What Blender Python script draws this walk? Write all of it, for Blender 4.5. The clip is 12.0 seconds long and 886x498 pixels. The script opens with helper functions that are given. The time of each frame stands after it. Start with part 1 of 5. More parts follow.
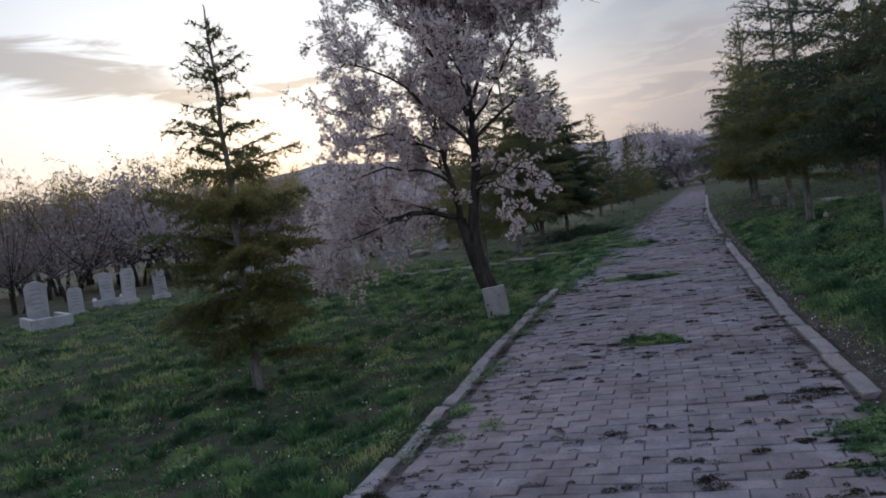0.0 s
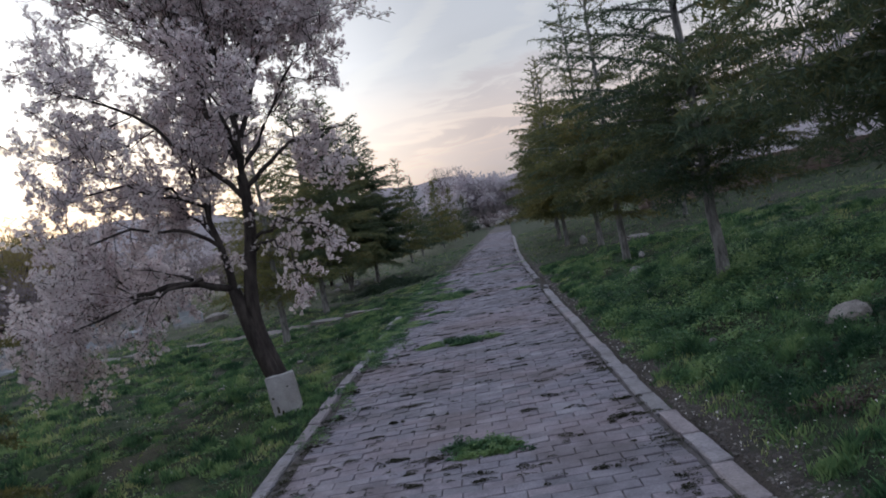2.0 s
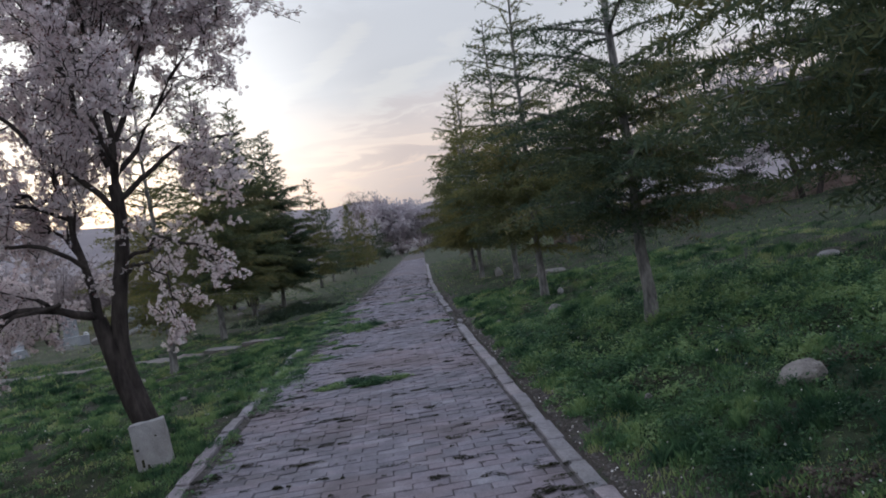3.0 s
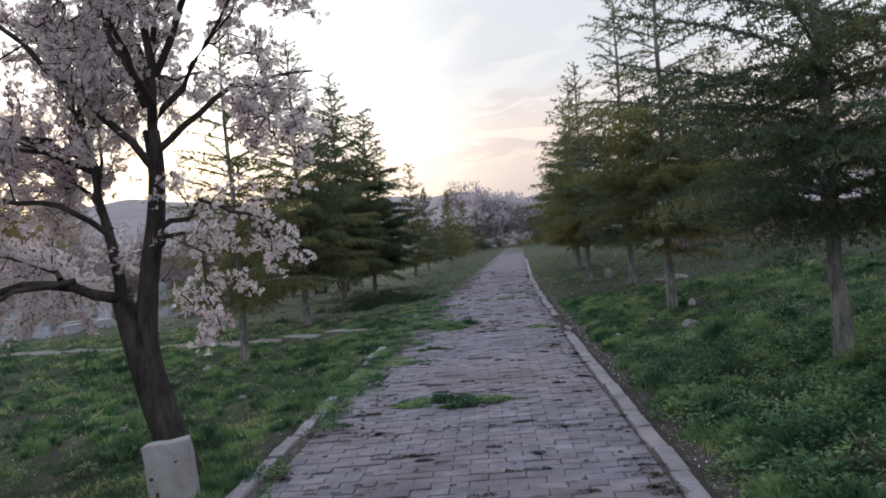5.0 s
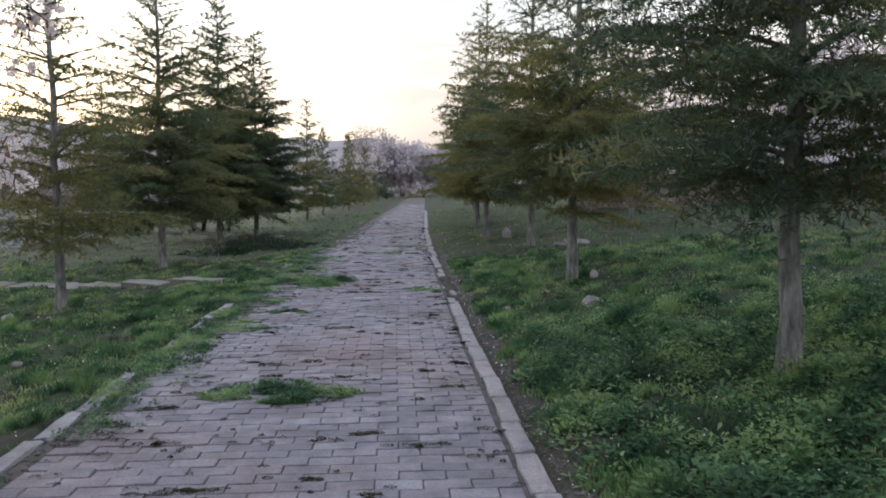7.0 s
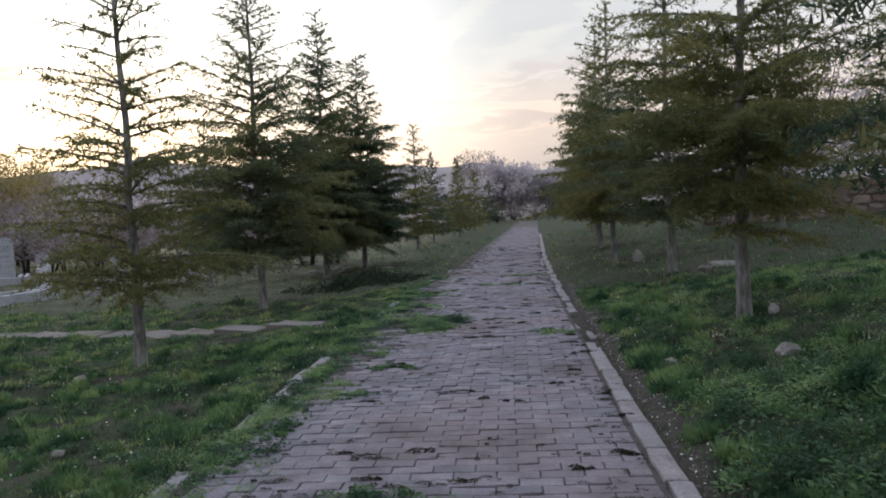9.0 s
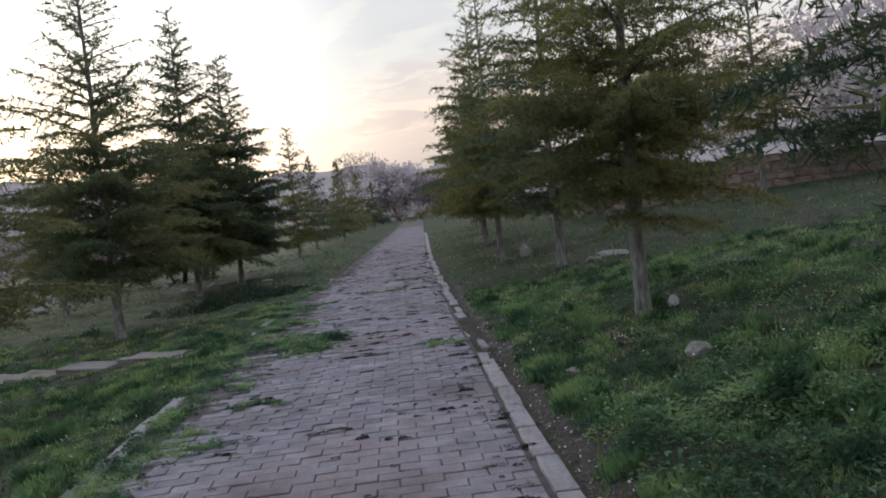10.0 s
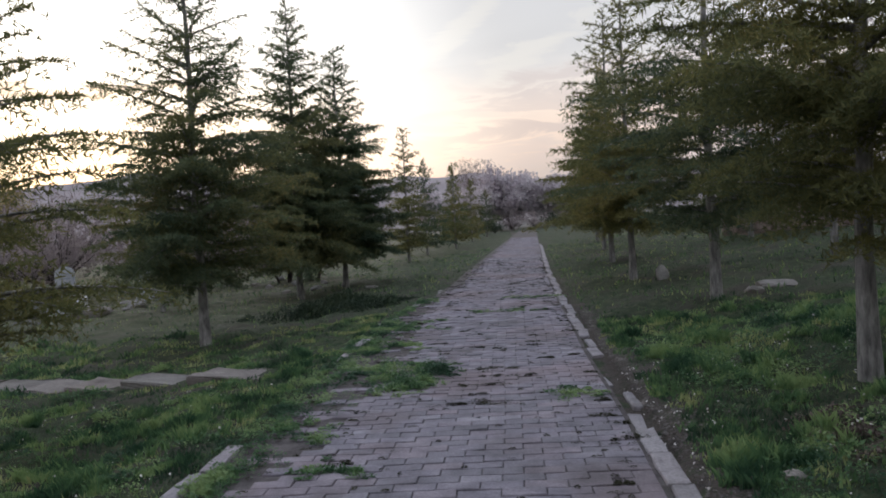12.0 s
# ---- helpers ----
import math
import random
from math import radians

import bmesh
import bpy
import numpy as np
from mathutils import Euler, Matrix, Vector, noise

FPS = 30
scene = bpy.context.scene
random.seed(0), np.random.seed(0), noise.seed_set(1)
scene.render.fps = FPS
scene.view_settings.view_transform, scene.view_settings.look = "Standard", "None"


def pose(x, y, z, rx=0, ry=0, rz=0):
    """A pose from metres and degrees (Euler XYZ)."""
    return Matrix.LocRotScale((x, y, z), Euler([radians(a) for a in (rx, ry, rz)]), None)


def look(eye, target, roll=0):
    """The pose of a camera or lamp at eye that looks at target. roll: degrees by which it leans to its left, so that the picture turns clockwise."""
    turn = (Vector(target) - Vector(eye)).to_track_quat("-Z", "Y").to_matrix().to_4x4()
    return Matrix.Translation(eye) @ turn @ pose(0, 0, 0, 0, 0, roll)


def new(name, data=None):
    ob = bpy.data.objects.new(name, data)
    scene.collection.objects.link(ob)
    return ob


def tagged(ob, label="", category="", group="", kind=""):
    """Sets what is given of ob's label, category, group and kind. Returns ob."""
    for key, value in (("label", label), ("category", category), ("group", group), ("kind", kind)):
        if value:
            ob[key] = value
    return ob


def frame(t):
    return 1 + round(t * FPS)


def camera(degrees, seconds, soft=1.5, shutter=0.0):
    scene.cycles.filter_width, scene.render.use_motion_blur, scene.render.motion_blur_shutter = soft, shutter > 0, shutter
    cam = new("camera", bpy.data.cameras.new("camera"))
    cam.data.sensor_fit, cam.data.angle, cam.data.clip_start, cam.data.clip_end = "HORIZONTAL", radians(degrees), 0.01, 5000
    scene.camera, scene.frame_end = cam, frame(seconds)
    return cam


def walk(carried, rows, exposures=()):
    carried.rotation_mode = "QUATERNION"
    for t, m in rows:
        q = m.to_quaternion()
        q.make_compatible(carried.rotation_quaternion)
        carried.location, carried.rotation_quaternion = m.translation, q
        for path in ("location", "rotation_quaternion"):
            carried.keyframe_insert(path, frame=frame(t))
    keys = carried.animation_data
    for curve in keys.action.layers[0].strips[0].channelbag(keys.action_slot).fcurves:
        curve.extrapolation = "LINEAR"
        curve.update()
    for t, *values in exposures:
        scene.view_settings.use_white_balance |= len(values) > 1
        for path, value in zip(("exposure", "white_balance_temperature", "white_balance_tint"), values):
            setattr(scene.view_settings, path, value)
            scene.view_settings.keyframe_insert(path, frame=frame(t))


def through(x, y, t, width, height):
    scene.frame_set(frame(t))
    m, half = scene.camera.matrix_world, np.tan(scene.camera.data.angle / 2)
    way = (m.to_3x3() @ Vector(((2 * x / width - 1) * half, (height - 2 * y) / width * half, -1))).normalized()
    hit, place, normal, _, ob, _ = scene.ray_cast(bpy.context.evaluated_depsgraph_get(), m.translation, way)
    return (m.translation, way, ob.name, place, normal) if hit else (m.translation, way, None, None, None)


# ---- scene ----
cam = camera(58.2, 12.0, soft=1.8)
PATH = [
    (0, (-0.797, -0.177, 1.34), (-1.361, 1.739, 1.236), -7.7),
    (0.5, (-0.824, 0.226, 1.38), (-1.262, 2.174, 1.273), -9.6),
    (1, (-0.889, 0.756, 1.408), (-1.317, 2.707, 1.314), -10.2),
    (1.5, (-0.929, 1.172, 1.411), (-1.175, 3.156, 1.359), -6.5),
    (2, (-0.881, 1.681, 1.427), (-0.976, 3.678, 1.364), -10.6),
    (2.5, (-0.898, 2.073, 1.431), (-1.09, 4.063, 1.398), -7.6),
    (3, (-0.852, 2.55, 1.445), (-0.722, 4.546, 1.412), -8.1),
    (3.2, (-0.848, 2.723, 1.437), (-0.707, 4.718, 1.396), -10.1),
    (4.8, (-0.936, 4.123, 1.43), (-0.937, 6.122, 1.384), -5.5),
    (5, (-0.935, 4.275, 1.413), (-1.049, 6.272, 1.388), -4.3),
    (5.5, (-0.823, 4.652, 1.39), (-0.654, 6.644, 1.354), -2.0),
    (6, (-0.672, 5.134, 1.35), (-0.366, 7.099, 1.14), -6.1),
    (6.5, (-0.688, 5.507, 1.336), (-0.693, 7.493, 1.095), -0.1),
    (7, (-0.61, 5.976, 1.357), (-0.487, 7.966, 1.196), 0.1),
    (7.5, (-0.626, 6.403, 1.362), (-0.662, 8.399, 1.241), -4.5),
    (7.7, (-0.664, 6.559, 1.364), (-0.872, 8.546, 1.255), -3.2),
    (9.3, (-0.724, 7.869, 1.355), (-0.833, 9.864, 1.266), -2.1),
    (9.5, (-0.701, 8.037, 1.363), (-0.615, 10.033, 1.277), -0.8),
    (10, (-0.608, 8.506, 1.355), (-0.484, 10.499, 1.241), -6.1),
    (10.5, (-0.601, 8.857, 1.353), (-0.719, 10.851, 1.256), -2.9),
    (11, (-0.602, 9.291, 1.36), (-0.488, 11.286, 1.258), -4.8),
    (11.5, (-0.656, 9.737, 1.372), (-0.765, 11.733, 1.302), -8.3),
    (12, (-0.733, 10.221, 1.344), (-0.882, 12.214, 1.274), -3.2),
]
EXPOSURES = [(0, -0.66, 6080, 2), (0.5, -0.78, 6080, 2), (1, -0.85, 6100, 2), (1.5, -0.88, 6120, 2), (2, -0.32, 6200, 2), (2.5, -0.4, 6250, 2), (3.2, -0.1, 6350, 2), (5, 0.15, 6550, 1), (5.5, -0.09, 6600, 1), (6.5, 0.54, 6650, -1), (7, 0.46, 6700, -1), (7.5, 0.47, 6700, 0), (7.7, 0.45, 6700, 0), (9.5, 0, 6750, 0), (10, 0.08, 6765, 0), (10.5, 0.04, 6780, 1), (11, -0.07, 6780, 1), (11.5, 0.08, 6780, 1), (12, -0.03, 6780, 2)]
walk(cam, [(t, look(eye, target, roll)) for t, eye, target, roll in PATH], EXPOSURES)
SUN_AZ, SUN_UP, SUN_POWER = -28.0, 5.0, 0.9
NISHITA, SKY_FRONT, SKY_BACK, SKY_GLOW = 0.02, 0.95, 0.82, 0.95

# ---- light ----
def sky_light():
    world = bpy.data.worlds.new("evening_sky")
    scene.world = world
    world.use_nodes = True
    nt = world.node_tree
    nt.nodes.clear()
    N, L = nt.nodes.new, nt.links.new
    out, bg = N("ShaderNodeOutputWorld"), N("ShaderNodeBackground")
    sky = N("ShaderNodeTexSky")
    sky.sky_type, sky.sun_disc = "NISHITA", False
    sky.sun_elevation, sky.sun_rotation = radians(SUN_UP), radians(SUN_AZ)
    sky.air_density, sky.dust_density, sky.ozone_density = 1.0, 2.5, 1.5
    tc, mp = N("ShaderNodeTexCoord"), N("ShaderNodeMapping")
    mp.inputs["Scale"].default_value = (1.0, 1.0, 5.0)
    mp.inputs["Rotation"].default_value = (0.0, 0.1, 0.6)
    L(tc.outputs["Generated"], mp.inputs["Vector"])

    def calc(op, *values):
        n = N("ShaderNodeMath")
        n.operation = op
        for k, v in enumerate(values):
            if isinstance(v, (int, float)):
                n.inputs[k].default_value = v
            else:
                L(v, n.inputs[k])
        return n.outputs[0]

    def blend(fac, low, high_colour):
        n = N("ShaderNodeMix")
        n.data_type = "RGBA"
        L(fac, n.inputs[0]), L(low, n.inputs[6])
        n.inputs[7].default_value = (*high_colour, 1)
        return n.outputs[2]

    def wisps(scale, detail, rough, distortion=0.6):
        n = N("ShaderNodeTexNoise")
        n.inputs["Scale"].default_value, n.inputs["Detail"].default_value, n.inputs["Roughness"].default_value = scale, detail, rough
        n.inputs["Distortion"].default_value = distortion
        L(mp.outputs["Vector"], n.inputs["Vector"])
        return n.outputs["Fac"]

    sep = N("ShaderNodeSeparateXYZ")
    L(tc.outputs["Generated"], sep.inputs["Vector"])
    ragged, broad = wisps(7.0, 7.0, 0.6, 1.0), wisps(2.6, 6.0, 0.52)
    up = calc("MULTIPLY", calc("ARCSINE", sep.outputs["Z"]), 57.2958)
    east = calc("MULTIPLY", calc("ARCTAN2", sep.outputs["X"], sep.outputs["Y"]), 57.2958)
    wob_up = calc("ADD", up, calc("MULTIPLY_ADD", ragged, 5.0, -2.5))
    wob_east = calc("ADD", east, calc("MULTIPLY_ADD", broad, 16.0, -8.0))

    def cloud_bank(a, e, wide, tall, slope, soft, most):
        """How much of a long cloud lies in a direction: centre and half-sizes in degrees."""
        x = calc("DIVIDE", calc("SUBTRACT", wob_east, a), wide)
        y = calc("DIVIDE", calc("SUBTRACT", calc("SUBTRACT", wob_up, e), calc("MULTIPLY", calc("SUBTRACT", east, a), slope)), tall)
        d = calc("ADD", calc("MULTIPLY", x, x), calc("MULTIPLY", y, y))
        n = N("ShaderNodeMapRange")
        n.interpolation_type = "SMOOTHSTEP"
        n.inputs["From Min"].default_value, n.inputs["From Max"].default_value = 1.0 + soft, max(1.0 - soft, 0.0)
        n.inputs["To Min"].default_value, n.inputs["To Max"].default_value = 0.0, most
        L(d, n.inputs["Value"])
        return n.outputs["Result"]

    # height above the horizon gives the sheet's colour: mauve haze, peach, then grey-lavender above
    high = N("ShaderNodeValToRGB")
    cr = high.color_ramp
    cr.elements[0].position, cr.elements[0].color = 0.0, (0.60, 0.49, 0.53, 1)
    cr.elements[1].position, cr.elements[1].color = 0.75, (1.18, 1.27, 1.58, 1)
    for place, colour in ((0.055, (0.66, 0.54, 0.57)), (0.085, (0.90, 0.70, 0.68)), (0.13, (0.99, 0.81, 0.79)), (0.19, (0.84, 0.80, 0.88)), (0.32, (0.80, 0.80, 0.92))):
        cr.elements.new(place).color = (*colour, 1)
    L(sep.outputs["Z"], high.inputs["Fac"])
    sheet = N("ShaderNodeValToRGB")
    sheet.color_ramp.elements[0].position, sheet.color_ramp.elements[1].position = 0.45, 0.68
    L(broad, sheet.inputs["Fac"])
    col = blend(calc("MULTIPLY", sheet.outputs["Color"], 0.55), high.outputs["Color"], (0.60, 0.575, 0.66))
    # the broad blue-grey cloud over the path with a bright torn wisp, and a thin mauve bar under it
    col = blend(cloud_bank(3.0, 14.0, 13.0, 3.2, 0.0, 0.8, 0.75), col, (0.70, 0.69, 0.79))
    col = blend(cloud_bank(4.0, 12.2, 3.4, 0.9, 0.45, 0.95, 0.5), col, (0.90, 0.85, 0.88))
    col = blend(cloud_bank(-3.5, 12.4, 2.6, 0.9, 0.6, 0.95, 0.45), col, (0.90, 0.85, 0.88))
    col = blend(cloud_bank(4.0, 5.9, 14.0, 0.55, 0.02, 0.9, 0.75), col, (0.66, 0.55, 0.60))
    for a, e, wide, tall, slope, most in ((6.0, 8.2, 11.0, 0.5, 0.04, 0.5), (-9.0, 7.4, 9.0, 0.4, -0.03, 0.4), (9.0, 10.0, 9.0, 0.6, 0.06, 0.55), (0.0, 4.1, 30.0, 0.7, 0.0, 0.5)):
        col = blend(cloud_bank(a, e, wide, tall, slope, 0.9, most), col, (0.66, 0.57, 0.64))
    # the side away from the low sun is dimmer
    az = N("ShaderNodeVectorMath")
    az.operation = "DOT_PRODUCT"
    az.inputs[1].default_value = (math.sin(radians(SUN_AZ)), math.cos(radians(SUN_AZ)), 0.0)
    L(tc.outputs["Generated"], az.inputs[0])
    side = N("ShaderNodeMapRange")
    side.inputs["From Min"].default_value, side.inputs["From Max"].default_value = -0.6, 1.0
    side.inputs["To Min"].default_value, side.inputs["To Max"].default_value = SKY_BACK, SKY_FRONT
    L(az.outputs["Value"], side.inputs["Value"])
    # glow round the hidden sun, yellower low down
    glow = N("ShaderNodeMapRange")
    glow.interpolation_type = "SMOOTHSTEP"
    glow.inputs["From Min"].default_value, glow.inputs["From Max"].default_value = 0.85, 1.0
    glow.inputs["To Min"].default_value, glow.inputs["To Max"].default_value = 0.0, SKY_GLOW
    L(az.outputs["Value"], glow.inputs["Value"])
    warm = N("ShaderNodeValToRGB")
    wr = warm.color_ramp
    wr.elements[0].position, wr.elements[0].color = 0.04, (0.92, 0.66, 0.46, 1)
    wr.elements[1].position, wr.elements[1].color = 0.20, (0.92, 0.90, 0.93, 1)
    wr.elements.new(0.10).color = (0.98, 0.86, 0.74, 1)
    L(sep.outputs["Z"], warm.inputs["Fac"])
    shine = N("ShaderNodeVectorMath")
    shine.operation = "SCALE"
    L(warm.outputs["Color"], shine.inputs[0]), L(glow.outputs["Result"], shine.inputs["Scale"])
    lit_sheet = N("ShaderNodeVectorMath")
    lit_sheet.operation = "SCALE"
    L(col, lit_sheet.inputs[0]), L(side.outputs["Result"], lit_sheet.inputs["Scale"])
    bright = N("ShaderNodeVectorMath")
    bright.operation = "ADD"
    L(lit_sheet.outputs["Vector"], bright.inputs[0]), L(shine.outputs["Vector"], bright.inputs[1])
    # dark streaks of low cloud in front of the glow
    streaked = blend(cloud_bank(-40.5, 12.0, 9.0, 1.5, -0.2, 0.6, 0.85), bright.outputs["Vector"], (0.62, 0.56, 0.60))
    streaked = blend(cloud_bank(-27.0, 10.1, 8.0, 0.42, -0.03, 0.7, 0.8), streaked, (0.66, 0.58, 0.61))
    both = N("ShaderNodeVectorMath")
    both.operation = "MULTIPLY_ADD"
    L(sky.outputs["Color"], both.inputs[0])
    both.inputs[1].default_value = (NISHITA, NISHITA, NISHITA)
    L(streaked, both.inputs[2])
    L(both.outputs["Vector"], bg.inputs["Color"])
    bg.inputs["Strength"].default_value = 1.0
    L(bg.outputs["Background"], out.inputs["Surface"])
    lamp = bpy.data.lights.new("sun", "SUN")
    lamp.energy, lamp.angle, lamp.color = SUN_POWER, radians(12), (1.0, 0.74, 0.5)
    ob = new("sun", lamp)
    d = Vector((math.sin(radians(SUN_AZ)) * math.cos(radians(SUN_UP)), math.cos(radians(SUN_AZ)) * math.cos(radians(SUN_UP)), math.sin(radians(SUN_UP))))
    ob.matrix_world = look(d * 60, (0, 0, 0))


sky_light()


# ---- materials ----
def material(name, rough=0.85, metal=0.0):
    m = bpy.data.materials.new(name)
    m.use_nodes = True
    b = m.node_tree.nodes["Principled BSDF"]
    b.inputs["Roughness"].default_value, b.inputs["Metallic"].default_value = rough, metal
    b.inputs["Specular IOR Level"].default_value = 0.25
    return m, m.node_tree, b


def noise_node(nt, scale, detail=5.0, rough=0.55, vector=None):
    n = nt.nodes.new("ShaderNodeTexNoise")
    n.inputs["Scale"].default_value, n.inputs["Detail"].default_value, n.inputs["Roughness"].default_value = scale, detail, rough
    if vector is not None:
        nt.links.new(vector, n.inputs["Vector"])
    return n


def ramp_node(nt, source, stops):
    r = nt.nodes.new("ShaderNodeValToRGB")
    el = r.color_ramp.elements
    el[0].position, el[0].color = stops[0][0], (*stops[0][1], 1)
    el[1].position, el[1].color = stops[-1][0], (*stops[-1][1], 1)
    for p, c in stops[1:-1]:
        el.new(p).color = (*c, 1)
    nt.links.new(source, r.inputs["Fac"])
    return r


def mix_node(nt, fac, a, b, mode="MIX"):
    m = nt.nodes.new("ShaderNodeMix")
    m.data_type, m.blend_type = "RGBA", mode
    for socket, value in ((m.inputs[0], fac), (m.inputs[6], a), (m.inputs[7], b)):
        if isinstance(value, (int, float)):
            socket.default_value = value
        elif isinstance(value, tuple):
            socket.default_value = (*value, 1)
        else:
            nt.links.new(value, socket)
    return m.outputs[2]


def bump_node(nt, b, height, strength, distance=0.01):
    n = nt.nodes.new("ShaderNodeBump")
    n.inputs["Strength"].default_value, n.inputs["Distance"].default_value = strength, distance
    nt.links.new(height, n.inputs["Height"])
    nt.links.new(n.outputs["Normal"], b.inputs["Normal"])


def world_place(nt):
    return nt.nodes.new("ShaderNodeNewGeometry").outputs["Position"]


def stone_material(name, dark, mid, light, scale=6.0, rough=0.9, per_object=0.0, relief=0.5, stain=(0.06, 0.05, 0.045), stain_amount=0.55, blush=None):
    m, nt, b = material(name, rough)
    p = world_place(nt)
    a = noise_node(nt, scale, 6, 0.6, p)
    col = ramp_node(nt, a.outputs["Fac"], ((0.3, dark), (0.5, mid), (0.72, light))).outputs["Color"]
    fine = noise_node(nt, scale * 14, 4, 0.7, p)
    speck = ramp_node(nt, fine.outputs["Fac"], ((0.3, (0.72, 0.72, 0.72)), (0.7, (1.15, 1.15, 1.15)))).outputs["Color"]
    col = mix_node(nt, 1.0, col, speck, "MULTIPLY")
    if per_object:
        info = nt.nodes.new("ShaderNodeObjectInfo").outputs["Random"]
        isl = nt.nodes.new("ShaderNodeNewGeometry").outputs["Random Per Island"]
        add = nt.nodes.new("ShaderNodeMath")
        add.operation = "ADD"
        nt.links.new(info, add.inputs[0]), nt.links.new(isl, add.inputs[1])
        fr = nt.nodes.new("ShaderNodeMath")
        fr.operation = "FRACT"
        nt.links.new(add.outputs[0], fr.inputs[0])
        v = ramp_node(nt, fr.outputs[0], ((0.0, (1 - per_object, 1 - per_object * 1.05, 1 - per_object)), (0.5, (1.0, 0.97, 1.0)), (0.8, (1.05, 0.96, 0.96)), (1.0, (1 + per_object, 1 + per_object, 1 + per_object)))).outputs["Color"]
        col = mix_node(nt, 1.0, col, v, "MULTIPLY")
    if blush:
        wide = noise_node(nt, 0.55, 4, 0.6, p)
        where = ramp_node(nt, wide.outputs["Fac"], ((0.48, (0, 0, 0)), (0.66, (0.6, 0.6, 0.6)))).outputs["Color"]
        col = mix_node(nt, where, col, mix_node(nt, 1.0, blush, speck, "MULTIPLY"))
    big = noise_node(nt, scale * 0.22, 6, 0.65, p)
    mask = ramp_node(nt, big.outputs["Fac"], ((0.5, (0, 0, 0)), (0.68, (stain_amount,) * 3))).outputs["Color"]
    col = mix_node(nt, mask, col, stain)
    nt.links.new(col, b.inputs["Base Color"])
    bump_node(nt, b, fine.outputs["Fac"], relief, 0.006)
    return m


def leaf_material(name, stops, through=0.3, rough=0.6, big=0.6, contrast=1.7, each=0.45):
    """Foliage: colour varies leaf by leaf and in large soft patches; part of the light passes through."""
    m, nt, b = material(name, rough)
    g = nt.nodes.new("ShaderNodeNewGeometry")
    n = noise_node(nt, big, 3, 0.5, g.outputs["Position"])
    add = nt.nodes.new("ShaderNodeMath")
    add.operation = "MULTIPLY_ADD"
    nt.links.new(g.outputs["Random Per Island"], add.inputs[0])
    add.inputs[1].default_value = each
    sub = nt.nodes.new("ShaderNodeMath")
    sub.operation = "MULTIPLY_ADD"
    sub.inputs[1].default_value, sub.inputs[2].default_value = contrast, 0.475 - each / 2 - contrast / 2
    nt.links.new(n.outputs["Fac"], sub.inputs[0])
    nt.links.new(sub.outputs[0], add.inputs[2])
    col = ramp_node(nt, add.outputs[0], stops).outputs["Color"]
    nt.links.new(col, b.inputs["Base Color"])
    t = nt.nodes.new("ShaderNodeBsdfTranslucent")
    nt.links.new(col, t.inputs["Color"])
    mx = nt.nodes.new("ShaderNodeMixShader")
    mx.inputs[0].default_value = through
    nt.links.new(b.outputs["BSDF"], mx.inputs[1]), nt.links.new(t.outputs["BSDF"], mx.inputs[2])
    nt.links.new(mx.outputs["Shader"], nt.nodes["Material Output"].inputs["Surface"])
    return m


def bark_material(name, dark, light, scale=18.0):
    m, nt, b = material(name, 0.95)
    tc, mp = nt.nodes.new("ShaderNodeTexCoord"), nt.nodes.new("ShaderNodeMapping")
    mp.inputs["Scale"].default_value = (1, 1, 0.25)
    nt.links.new(tc.outputs["Object"], mp.inputs["Vector"])
    n = noise_node(nt, scale, 7, 0.65, mp.outputs["Vector"])
    w = noise_node(nt, 2.2, 3, 0.5, tc.outputs["Object"])
    col = ramp_node(nt, n.outputs["Fac"], ((0.35, dark), (0.65, light))).outputs["Color"]
    tone = ramp_node(nt, w.outputs["Fac"], ((0.3, (0.7, 0.7, 0.7)), (0.7, (1.2, 1.2, 1.15)))).outputs["Color"]
    nt.links.new(mix_node(nt, 1.0, col, tone, "MULTIPLY"), b.inputs["Base Color"])
    bump_node(nt, b, n.outputs["Fac"], 0.9, 0.02)
    return m


